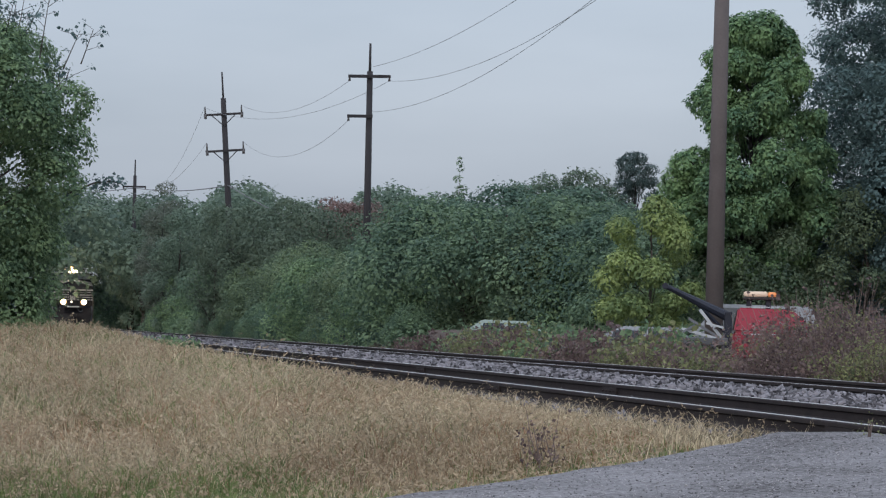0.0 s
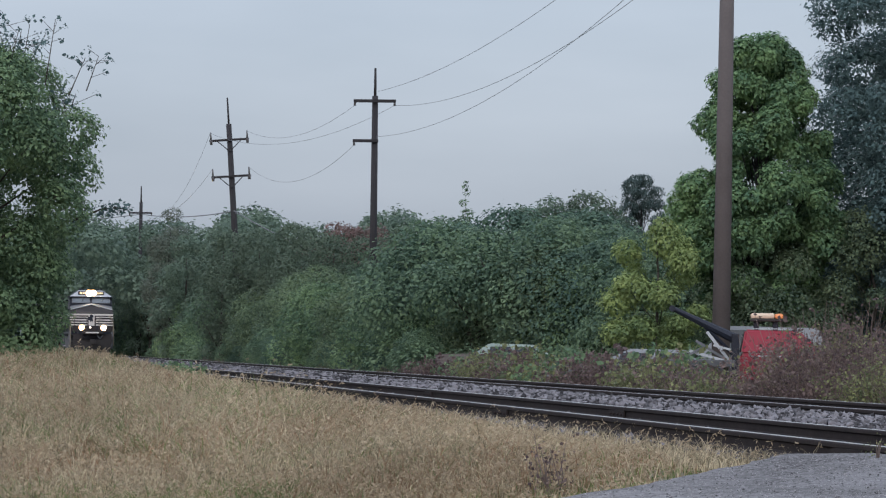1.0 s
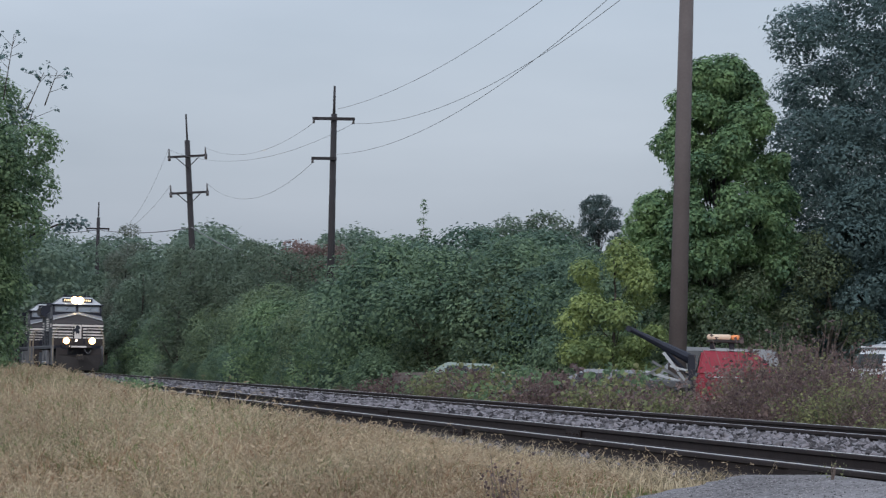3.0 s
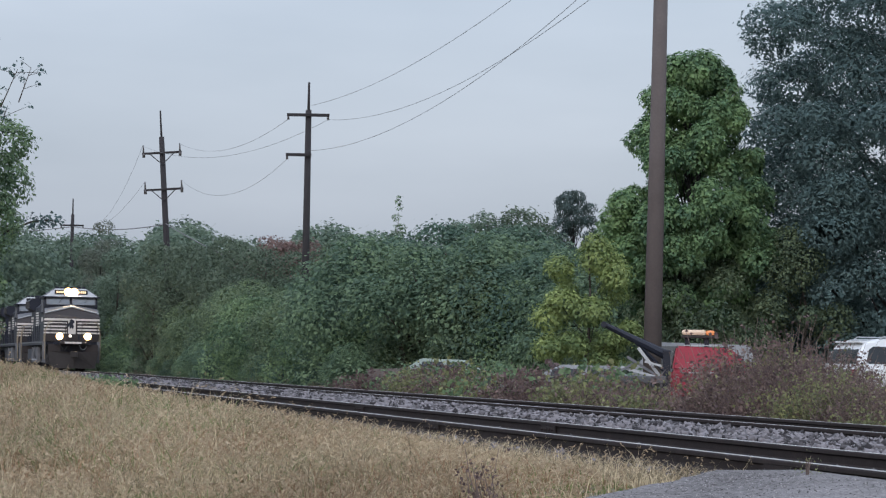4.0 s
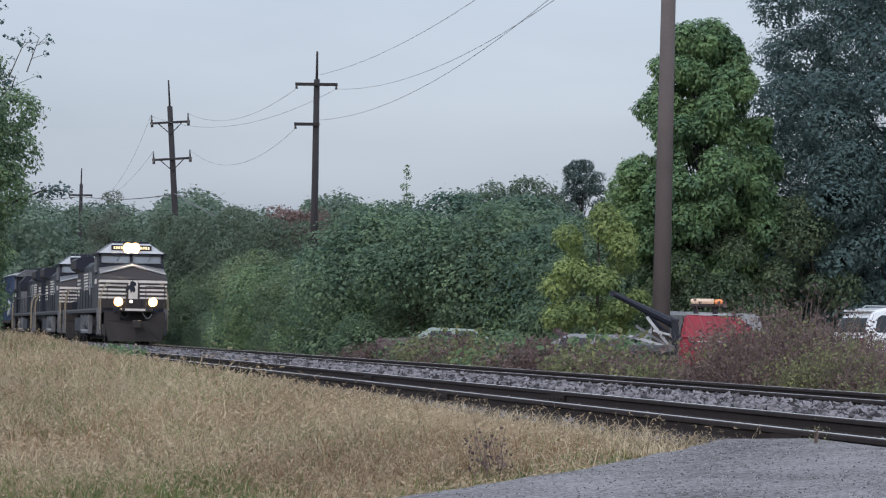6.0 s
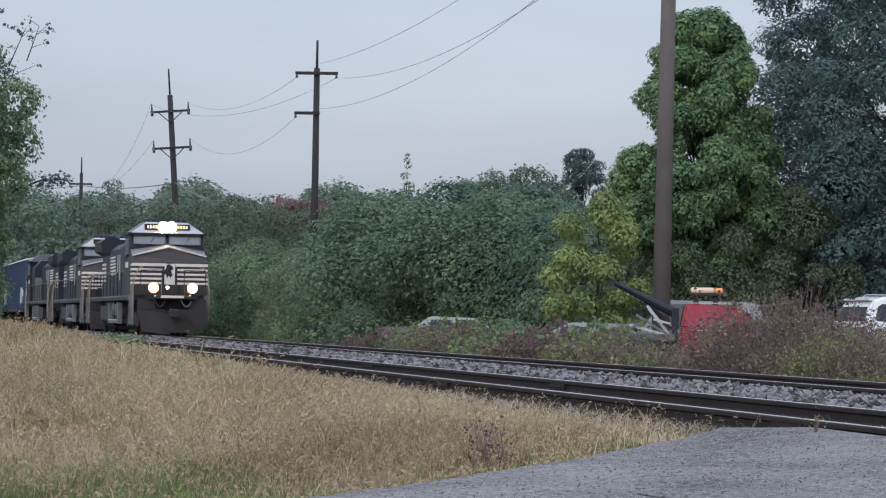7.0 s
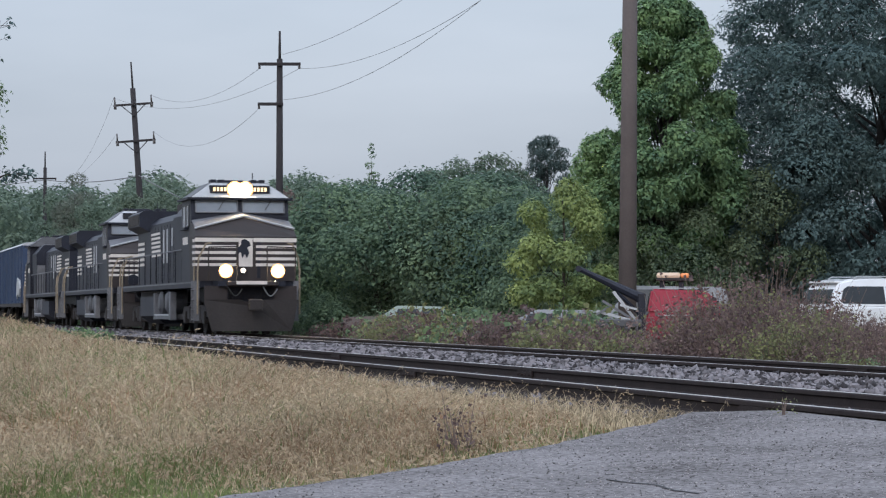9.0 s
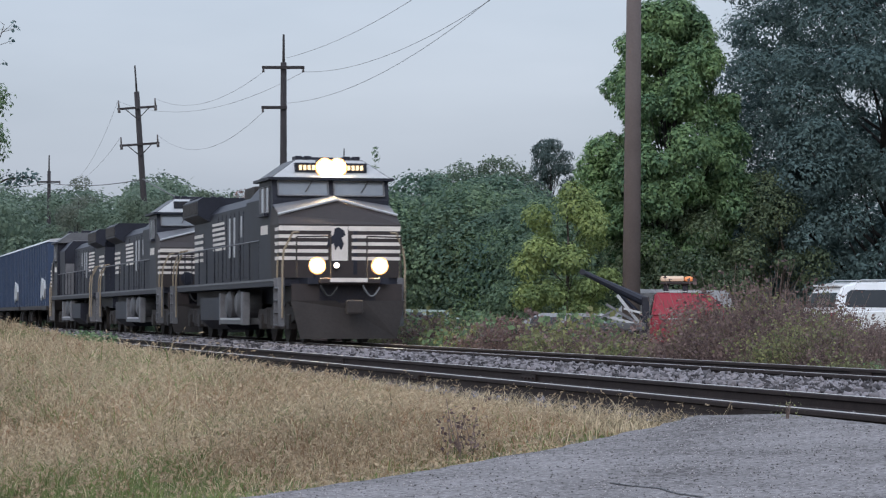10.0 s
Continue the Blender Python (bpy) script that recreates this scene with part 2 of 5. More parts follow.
def make_road():
    bm = bmesh.new()
    edge = []
    for (x0, y0), (x1, y1) in zip(ROAD_EDGE, ROAD_EDGE[1:]):
        n = max(2, int(math.hypot(x1 - x0, y1 - y0) / 0.18))
        for i in range(n):
            k = i / n
            w = 0.05 * noise.noise((x0 * 3 + k * 5, y0 * 2 - k * 4, 0.3)) + 0.035 * noise.noise((i * 1.7, y0 * 9, 2.0))
            edge.append((x0 + (x1 - x0) * k + w, y0 + (y1 - y0) * k - w))
    edge.append(ROAD_EDGE[-1])
    back = [(30.0, -30.0), tuple(site(-20, 7.06)[:2]), tuple(site(12, 7.06)[:2])]
    top = [bm.verts.new((x, y, road_height(across(x, y)))) for x, y in edge + back]
    low = [bm.verts.new((v.co.x, v.co.y, v.co.z - 0.12)) for v in top]
    bm.faces.new(top)
    n = len(top)
    for i in range(n):
        bm.faces.new((top[i], low[i], low[(i + 1) % n], top[(i + 1) % n]))
    road = part("road", bm, M_ROAD)
    tagged(road, "worn grey asphalt road with a ragged edge by the track", "road", kind="structure")
    # cracks: thin dark seams of tar
    for pts in ([(0.88, 13.44), (0.97, 13.2), (1.1, 12.97), (1.15, 12.62), (1.26, 12.34)],):
        bm = bmesh.new()
        row = []
        for x, y in pts:
            z = road_height(across(x, y)) + 0.004
            row.append((bm.verts.new((x - 0.008, y - 0.012, z)), bm.verts.new((x + 0.008, y + 0.012, z))))
        for (a, b), (c, d) in zip(row, row[1:]):
            bm.faces.new((a, c, d, b))
        part("crack", bm, M_TAR, road, "dark tar-filled crack")


def asphalt():
    m = bpy.data.materials.new("grainy_asphalt")
    m.use_nodes = True
    n, l = m.node_tree.nodes, m.node_tree.links
    b = n["Principled BSDF"]
    b.inputs["Roughness"].default_value, b.inputs["Specular IOR Level"].default_value = 1.0, 0.05
    tc = n.new("ShaderNodeTexCoord")
    cells = n.new("ShaderNodeTexVoronoi")
    cells.inputs["Scale"].default_value = 40
    grain = n.new("ShaderNodeTexNoise")
    grain.inputs["Scale"].default_value, grain.inputs["Detail"].default_value = 26, 5
    stain = n.new("ShaderNodeTexNoise")
    stain.inputs["Scale"].default_value, stain.inputs["Detail"].default_value = 0.9, 5
    for t in (cells, grain, stain):
        l.new(tc.outputs["Object"], t.inputs["Vector"])
    bw = n.new("ShaderNodeRGBToBW")
    l.new(cells.outputs["Color"], bw.inputs[0])
    s1 = n.new("ShaderNodeMath")
    s1.operation = "MULTIPLY_ADD"
    s1.inputs[1].default_value = 0.42
    l.new(bw.outputs[0], s1.inputs[0])
    s2 = n.new("ShaderNodeMath")
    s2.operation = "MULTIPLY_ADD"
    s2.inputs[1].default_value, s2.inputs[2].default_value = 0.75, -0.33
    l.new(grain.outputs[0], s2.inputs[0])
    l.new(s2.outputs[0], s1.inputs[2])
    s3 = n.new("ShaderNodeMath")
    s3.operation = "MULTIPLY_ADD"
    s3.inputs[1].default_value = 0.82
    l.new(stain.outputs[0], s3.inputs[0])
    l.new(s1.outputs[0], s3.inputs[2])
    r = n.new("ShaderNodeValToRGB")
    r.color_ramp.elements[0].position, r.color_ramp.elements[0].color = 0.32, (0.05, 0.045, 0.044, 1)
    r.color_ramp.elements[1].position, r.color_ramp.elements[1].color = 0.92, (0.275, 0.26, 0.262, 1)
    l.new(s3.outputs[0], r.inputs[0])
    l.new(r.outputs[0], b.inputs["Base Color"])
    bp = n.new("ShaderNodeBump")
    bp.inputs["Strength"].default_value, bp.inputs["Distance"].default_value = 0.4, 0.005
    l.new(s1.outputs[0], bp.inputs["Height"])
    l.new(bp.outputs[0], b.inputs["Normal"])
    return m


M_ROAD = asphalt()
M_TAR = material("tar", (0.03, 0.03, 0.032), 0.7, bump=0.2)

RAIL_SHAPE = [(-0.07, 0), (0.07, 0), (0.07, 0.012), (0.02, 0.03), (0.01, 0.05), (0.01, 0.115), (0.036, 0.13), (0.036, 0.158), (0.028, 0.17),
              (-0.028, 0.17), (-0.036, 0.158), (-0.036, 0.13), (-0.01, 0.115), (-0.01, 0.05), (-0.02, 0.03), (-0.07, 0.012)]


def make_track(s0, u0, u1, label, first_ties):
    track = empty("railway_track", Matrix.Translation((0, 0, 0)))
    tagged(track, label, "railway track", kind="structure")
    turn = Matrix(((AWAY[0], ACROSS[0], 0, 0), (AWAY[1], ACROSS[1], 0, 0), (0, 0, 1, 0), (0, 0, 0, 1)))
    for side in (-0.753, 0.753):
        bm = bmesh.new()
        prism(bm, RAIL_SHAPE, u0, u1, "x")
        bmesh.ops.transform(bm, matrix=turn @ Matrix.Translation((0, s0 + side, RAIL_TOP - 0.17)), verts=bm.verts)
        rail = part("rail", bm, M_RAIL, track, "rusty steel rail with a bright worn head")
        bm = bmesh.new()
        box(bm, u0, u1, s0 + side - 0.026, s0 + side + 0.026, RAIL_TOP - 0.012, RAIL_TOP + 0.003)
        bmesh.ops.transform(bm, matrix=turn, verts=bm.verts)
        part("running_surface", bm, M_RAILTOP, rail, "bright worn rail head")
        for uj in np.arange(18.6, 120, 11.9):
            bm = bmesh.new()
            for w in (-0.045, 0.022):
                box(bm, uj - 0.32, uj + 0.32, s0 + side + w, s0 + side + w + 0.023, RAIL_TOP - 0.135, RAIL_TOP - 0.045)
            for k in (-0.24, -0.08, 0.08, 0.24):
                rod(bm, (uj + k, s0 + side - 0.07, RAIL_TOP - 0.09), (uj + k, s0 + side + 0.06, RAIL_TOP - 0.09), 0.016, n=6)
            bmesh.ops.transform(bm, matrix=turn, verts=bm.verts)
            part("joint_bar", bm, M_RAIL, rail, "rusty bolted joint bar")
    bm = bmesh.new()
    box(bm, -0.11, 0.11, -1.3, 1.3, -0.17, 0.0, 0.012)
    me = bpy.data.meshes.new("tie")
    bm.to_mesh(me)
    bm.free()
    me.materials.append(M_TIE)
    rest = bmesh.new()
    for i, u in enumerate(np.arange(u0 + 1, u1, 0.52)):
        m = turn @ pose(u + rng.normal() * 0.02, s0 + rng.normal() * 0.03, RAIL_TOP - 0.173, 0, 0, rng.normal() * 0.8)
        if u >= first_ties and u < first_ties + 62:
            ob = put("tie", me, None, track)
            ob.matrix_basis = m
        elif 0 < u < 200:
            made = bmesh.ops.create_cube(rest, size=1)["verts"]
            for v in made:
                v.co = m @ Vector((v.co.x * 0.22, v.co.y * 2.6, v.co.z * 0.17 - 0.085))
    tagged(part("far_ties", rest, M_TIE, track), kind="stuff")
    return track


def make_ballast():
    g = np.random.default_rng(3)
    rows = []
    for u0, u1, per in ((14, 32, 240), (32, 55, 130), (55, 90, 55), (90, 150, 20)):
        n = int((u1 - u0) * 8.0 * per * 0.52)
        rows.append(np.stack((g.uniform(u0, u1, n), g.uniform(6.7, 14.7, n)), 1))
    us = np.concatenate(rows)
    s = us[:, 1]
    clear = np.ones(len(s), bool)
    for c in (NEAR_TRACK - 0.753, NEAR_TRACK + 0.753, FAR_TRACK - 0.753, FAR_TRACK + 0.753):
        clear &= np.abs(s - c) > 0.1
    us = us[clear]
    x = AWAY[0] * us[:, 0] + ACROSS[0] * us[:, 1]
    y = AWAY[1] * us[:, 0] + ACROSS[1] * us[:, 1]
    keep = ((us[:, 1] > 7.12) | (g.random(len(x)) < 0.25)) & ~((road_edge_side(x, y) < 0.1) & (y < 19.6) & (us[:, 1] < 7.1))
    x, y, s = x[keep], y[keep], us[keep, 1]
    between = smooth(8.9, 9.5, s) * smooth(11.7, 11.0, s)
    z = ground_height(x, y) + 0.02 + 0.13 * between
    r = (0.03 + 0.034 * g.random(len(x))) * (1 + 0.5 * smooth(30, 80, y))
    shape = np.array([(1, 0, 0), (0, 1, 0), (-1, 0, 0), (0, -1, 0), (0, 0, 1), (0, 0, -1)], float)
    v = shape[None] * (0.65 + 0.7 * g.random((len(x), 6, 1)))
    q = g.normal(size=(len(x), 4))
    q /= np.linalg.norm(q, axis=1, keepdims=True)
    w, a, b, c = q.T
    rot = np.stack((1 - 2 * (b * b + c * c), 2 * (a * b - c * w), 2 * (a * c + b * w), 2 * (a * b + c * w), 1 - 2 * (a * a + c * c), 2 * (b * c - a * w),
                    2 * (a * c - b * w), 2 * (b * c + a * w), 1 - 2 * (a * a + b * b)), 1).reshape(-1, 3, 3)
    v = np.einsum("nij,nkj->nki", rot, v) * r[:, None, None]
    v += np.stack((x, y, z + r * 0.3 + g.random(len(x)) * 0.02), 1)[:, None]
    f0 = np.array([(0, 1, 4), (1, 2, 4), (2, 3, 4), (3, 0, 4), (1, 0, 5), (2, 1, 5), (3, 2, 5), (0, 3, 5)])
    f = (np.arange(len(x))[:, None, None] * 6 + f0[None]).reshape(-1, 3)
    ob = put("track_ballast", mesh_of("track_ballast", v.reshape(-1, 3), f), M_STONE)
    tagged(ob, "loose grey crushed stone heaped between the tracks", "ballast", kind="stuff")
    # the bed under the stones
    uu = np.arange(-30, 400, 4.0)
    outline = [(6.3, 0.2), (6.8, 0.32), (9.0, 0.335), (9.6, 0.44), (11.0, 0.44), (11.6, 0.335), (14.3, 0.335), (15.6, 0.1)]
    k = len(outline)
    v = [site(u, a, b) for u in uu for a, b in outline]
    i = (np.arange(len(uu) - 1)[:, None] * k + np.arange(k - 1)[None]).ravel()
    ob = put("ballast_bed", mesh_of("ballast_bed", v, np.stack((i, i + 1, i + k + 1, i + k), 1)), M_BALLAST)
    tagged(ob, "dark crushed stone bed under both tracks", "track bed", kind="structure")


make_ground()
make_road()
make_track(NEAR_TRACK, -30, 420, "near railway track of rusty rails on dark timber ties", 15)
make_track(FAR_TRACK, -30, 420, "farther railway track of rusty rails on dark timber ties", 28)
make_ballast()


def make_road_grit():
    """Loose chips of stone lying on the asphalt."""
    g = np.random.default_rng(8)
    n = 15000
    y = np.sqrt(g.uniform(11.0 ** 2, 19.0 ** 2, n))
    x = y * g.uniform(-0.2, 0.19, n)
    keep = (road_edge_side(x, y) < -0.02) & (across(x, y) < 6.95)
    x, y = x[keep], y[keep]
    r = 0.0025 + 0.0045 * g.random(len(x)) ** 2
    z = np.array([road_height(across(a, b)) for a, b in zip(x, y)]) + r * 0.3
    shape = np.array([(1, 0, 0), (0, 1, 0), (-1, 0, 0), (0, -1, 0), (0, 0, 0.8), (0, 0, -0.6)], float)
    v = shape[None] * (0.6 + 0.8 * g.random((len(x), 6, 1))) * r[:, None, None] + np.stack((x, y, z), 1)[:, None]
    f0 = np.array([(0, 1, 4), (1, 2, 4), (2, 3, 4), (3, 0, 4), (1, 0, 5), (2, 1, 5), (3, 2, 5), (0, 3, 5)])
    f = (np.arange(len(x))[:, None, None] * 6 + f0[None]).reshape(-1, 3)
    grit = material("road_grit", (0.4, 0.375, 0.37), 0.95, tint=(0.065, 0.06, 0.06), scale=0.7, fine=30, bump=0, island=True, amount=0.9, spread=0.8)
    tagged(put("road_grit", mesh_of("road_grit", v.reshape(-1, 3), f), grit), "small grey stone chips scattered on the asphalt", "grit", kind="stuff")


make_road_grit()


def make_grass():
    g = np.random.default_rng(11)
    M_STRAW = leaf("dry_grass", (0.68, 0.56, 0.38), (0.2, 0.165, 0.105), 0.95, 0.45, 0.42)
    M_GREEN = leaf("green_grass", (0.25, 0.3, 0.115), (0.1, 0.135, 0.05), 0.8, 0.5)
    M_RUST = leaf("russet_grass", (0.44, 0.27, 0.165), (0.2, 0.12, 0.075), 0.8, 0.5)
    M_SEED = leaf("grass_seed_heads", (0.58, 0.46, 0.31), (0.27, 0.2, 0.13), 0.7, 0.5)

    def field(y0, y1, per):
        n = int((y1 - y0) * 0.5 * (y0 + y1) * 0.36 * per)
        y = np.sqrt(g.uniform(y0 * y0, y1 * y1, n))
        x = y * g.uniform(-0.25, 0.11, n)
        return x, y

    def blades(x, y, h, width, lean):
        n = len(x)
        z = ground_height(x, y) - 0.02
        a = g.uniform(0, math.tau, n)
        d = np.stack((np.cos(a), np.sin(a)), 1)
        k = lean * (0.3 + g.random(n)) * h
        b = g.uniform(0, math.tau, n)
        wv = np.stack((np.cos(b), np.sin(b)), 1) * (width * 0.5)[:, None]
        p = np.stack((x, y), 1)
        m = p + d * (k * 0.35)[:, None]
        t = p + d * k[:, None]
        z1, z2 = z + h * 0.6, z + h * (1 - 0.25 * lean)
        v = np.stack((np.c_[p - wv, z], np.c_[p + wv, z], np.c_[m + wv * 0.8, z1], np.c_[m - wv * 0.8, z1], np.c_[t + wv * 0.15, z2], np.c_[t - wv * 0.15, z2]), 1).reshape(-1, 3)
        o = np.arange(n)[:, None] * 6
        f = np.concatenate((o + np.array([0, 1, 2, 3]), o + np.array([3, 2, 4, 5])))
        return v, f, np.c_[t, z2]

    straw_v, straw_f, green_v, green_f, seed_v, seed_f, rust_v, rust_f = [], [], [], [], [], [], [], []

    def join(vs, fs, v, f):
        base = sum(len(a) for a in vs)
        vs.append(v), fs.append(f + base)

    for y0, y1, per, wide in ((10.5, 17, 1500, 0.8), (17, 26, 760, 1.05), (26, 40, 330, 1.5), (40, 62, 130, 2.3), (62, 100, 45, 4.0)):
        x, y = field(y0, y1, per)
        s = across(x, y)
        side = road_edge_side(x, y)
        keep = (s < 6.95 + 0.12 * g.normal(size=len(x))) & (side > 0.02 + 0.06 * np.abs(g.normal(size=len(x))))
        x, y, side, s = x[keep], y[keep], side[keep], s[keep]
        patch = np.sin(x * 0.8 + 2 * np.sin(y * 0.35)) * np.sin(y * 0.5 + x * 0.4) + 0.5 * np.sin(x * 2.1 + y * 1.3)
        green = g.random(len(x)) < np.clip(0.17 + 0.24 * patch + 0.85 * smooth(17.0, 13.6, y + 1.5 * patch + 5.0 * smooth(-0.12, 0.0, x / y)) + 0.5 * smooth(0.8, 0.1, side), 0.04, 0.96)
        tall = (0.2 + 0.28 * smooth(13.5, 22, y)) * (0.45 + 0.55 * smooth(0.0, 1.1, side)) * (0.85 + 0.15 * patch) * (1 - 0.6 * smooth(4.0, 5.5, s) - 0.2 * smooth(5.5, 6.3, s)) * (1 - 0.5 * smooth(17.0, 13.5, y))
        tuft = np.sin(x * 9.1 + 2.2 * np.sin(y * 3.7)) * np.sin(y * 6.3 + 1.7 * np.sin(x * 5.1)) + 0.6 * np.sin(x * 17 + y * 4.3) * np.sin(y * 11 - x * 3)
        h = tall * (0.55 + 0.7 * g.random(len(x))) * (0.88 + 0.42 * tuft)
        wd = np.full(len(x), 0.0065 * wide)
        patch2 = np.sin(x * 0.55 - 1.5 * np.sin(y * 0.27 + 1)) * np.sin(y * 0.33 - x * 0.5 + 2) + 0.4 * np.sin(x * 1.7 - y * 0.9)
        rust = ~green & (g.random(len(x)) < np.clip(0.12 + 0.3 * patch2 + 0.3 * smooth(-0.03, 0.04, x / y) + 0.4 * smooth(0.035, 0.085, x / y), 0.02, 0.9))
        for pick, vs, fs, hh in ((~green & ~rust, straw_v, straw_f, h), (rust, rust_v, rust_f, h), (green, green_v, green_f, h * (0.88 + 0.2 * smooth(18, 14, y)))):
            v, f, tips = blades(x[pick], y[pick], hh[pick], wd[pick] * (1.5 if vs is green_v else 1), 0.7)
            join(vs, fs, v, f)
            if vs is not green_v:
                sel = g.random(len(tips)) < 0.34
                hd = tips[sel]
                v, f = leaves(hd, 0.012 * wide, 4, 0.034 * wide ** 0.5, 0.2, 0.2, 5)
                join(seed_v, seed_f, v, f)
    # short tufts along the foot of the ballast
    n = 9000
    b = g.uniform(-0.17, 0.118, n)
    s = g.uniform(5.6, 7.08, n)
    y = s / (0.97014 * b + 0.24254)
    x = b * y
    ok = (y < 60) & (road_edge_side(x, y) > 0.0)
    x, y = x[ok], y[ok]
    v, f, tips = blades(x, y, 0.07 + 0.13 * g.random(len(x)), 0.004 + 0.0003 * y, 0.7)
    join(straw_v, straw_f, v, f)
    # thin tall stalks standing out before the rails
    n = 1800
    b = g.uniform(-0.19, 0.115, n)
    s = g.uniform(4.8, 6.95, n)
    y = s / (0.97014 * b + 0.24254)
    x = b * y
    ok = (y < 75) & (road_edge_side(x, y) > 0.05) & (g.random(n) < 12 / np.maximum(y, 12))
    x, y = x[ok], y[ok]
    v, f, tips = blades(x, y, 0.12 + 0.22 * g.random(len(x)) ** 1.5, 0.003 + 0.0002 * y, 0.6)
    join(straw_v, straw_f, v, f)
    v, f = leaves(tips, 0.018, 4, 0.032, 0.14, 0.1, 6)
    join(seed_v, seed_f, v, f)
    for name, vs, fs, m, lab in (("dry_grass", straw_v, straw_f, M_STRAW, "tall dry straw-coloured grass on the bank"),
                                 ("russet_grass", rust_v, rust_f, M_RUST, "russet brown dry grass in patches on the bank"),
                                 ("green_grass", green_v, green_f, M_GREEN, "short green grass growing among the straw by the road"),
                                 ("grass_seed_heads", seed_v, seed_f, M_SEED, "pale seed heads over the dry grass")):
        ob = put(name, mesh_of(name, np.concatenate(vs), np.concatenate(fs)), m)
        tagged(ob, lab, "grass", kind="stuff")


make_grass()

# ---- trees and hedges ----
def lobed_tree(name, place, profile, lobe_n, lobe_r, count, size, leaf_material, seed, label, category="tree", flat=0.45, droop=0.3, ragged=0.12, squash=0.8, trunk_r=0.14, bark=None, limbs=14, skin=0.35):
    """A tree whose crown is many lobes; profile is (height, crown radius) from the foot to the top."""
    g = np.random.default_rng(seed)
    tree = empty(name, Matrix.Translation(place))
    tagged(tree, label, category)
    hs, rs = np.array(profile).T
    zz = np.linspace(hs[0], hs[-1], 200)
    w = np.interp(zz, hs, rs) + 0.15
    z = g.choice(zz, lobe_n, p=w / w.sum())
    rad = np.interp(z, hs, rs)
    r = np.minimum(lobe_r * (0.65 + 0.7 * g.random(lobe_n)), np.maximum(rad * 0.75, lobe_r * 0.45))
    q = np.maximum(rad - r * 0.8, 0) * (skin + (1.05 - skin) * g.random(lobe_n) ** 0.5)
    a = g.uniform(0, math.tau, lobe_n)
    lobes = np.stack((np.cos(a) * q, np.sin(a) * q, np.minimum(z, hs[-1] - r * squash), r), 1)
    v, f = lobe_leaves(lobes, count, size, flat, droop, ragged, squash, seed)
    put("crown", mesh_of("crown", v, f), leaf_material, tree)
    bm = bmesh.new()
    top, height = Vector((0, 0, hs[-1] * 0.86)), hs[-1]
    last = Vector((0, 0, -0.3))
    for i in range(1, 6):
        k = i / 5
        p = top * k + Vector((0.05 * g.normal(), 0.05 * g.normal(), 0)) * rs.max() * (k < 1)
        rod(bm, last, p, trunk_r * (1.1 - 0.9 * (i - 1) / 5), trunk_r * (1.1 - 0.9 * k), 8)
        last = p
    for i in g.choice(lobe_n, min(limbs, lobe_n), replace=False):
        end = Vector(lobes[i, :3])
        k = min(max((end.z - 0.2 * height) / (height * 0.86), 0.1), 0.85)
        start = top * k
        mid = start.lerp(end, 0.5) + Vector((0, 0, -0.04 * height * g.random()))
        rr = trunk_r * (1 - 0.8 * k) * 0.45
        rod(bm, start, mid, rr, rr * 0.6, 6)
        rod(bm, mid, end, rr * 0.6, rr * 0.2, 5)
    part("trunk", bm, bark or M_BARK, tree, soft=True)
    return tree


L_HEDGE = leaf("hedge_leaves", (0.21, 0.292, 0.165), (0.076, 0.128, 0.094), 0.9, 0.5)
L_HEDGE_B = leaf("hedge_leaves_dark", (0.148, 0.222, 0.152), (0.06, 0.107, 0.09), 0.9, 0.5)
L_LIGHT = leaf("light_green_leaves", (0.25, 0.345, 0.172), (0.076, 0.132, 0.086), 0.9, 0.6)
L_MAPLE = leaf("maple_leaves", (0.25, 0.37, 0.17), (0.095, 0.172, 0.105), 0.9, 0.7)
M_DARK_BARK = material("dark_bark", (0.045, 0.042, 0.042), 0.95, tint=(0.022, 0.021, 0.022), scale=4, fine=25, bump=0.8, depth=0.03)
L_YELLOW = leaf("yellowing_leaves", (0.37, 0.44, 0.165), (0.125, 0.185, 0.085), 0.75, 0.6)
L_DARK = leaf("dark_green_leaves", (0.138, 0.203, 0.193), (0.09, 0.14, 0.145), 0.7, 0.4)
# Understory leaves: the shade below the big crowns is put into the colour.
L_SHADE = leaf("olive_leaves_painted_shade", (0.19, 0.24, 0.135), (0.07, 0.105, 0.075), 0.9, 0.9)
L_PINE = leaf("dark_pine_needles", (0.11, 0.15, 0.14), (0.06, 0.09, 0.09), 0.7, 0.4)
L_LEFT = leaf("roadside_leaves", (0.25, 0.345, 0.175), (0.09, 0.15, 0.095), 0.85, 0.6)
# Far foliage: distance haze is put into the paler, greyer leaf colour.
L_FAR = leaf("haze_tinted_leaves", (0.19, 0.25, 0.175), (0.1, 0.145, 0.115), 0.8, 0.12)
L_OLIVE = leaf("olive_leaves", (0.215, 0.28, 0.15), (0.085, 0.127, 0.09), 0.85, 0.5)
L_BELT = leaf("dull_green_leaves", (0.165, 0.21, 0.145), (0.08, 0.112, 0.085), 0.8, 0.4)
L_RUST = leaf("reddening_leaves", (0.28, 0.18, 0.165), (0.13, 0.105, 0.09), 0.8, 0.6)
L_BRUSH = leaf("brown_brush", (0.255, 0.183, 0.16), (0.095, 0.068, 0.072), 0.9, 1.1)
L_WEED = leaf("yellow_green_weeds", (0.31, 0.315, 0.14), (0.11, 0.13, 0.075), 0.75, 0.9)


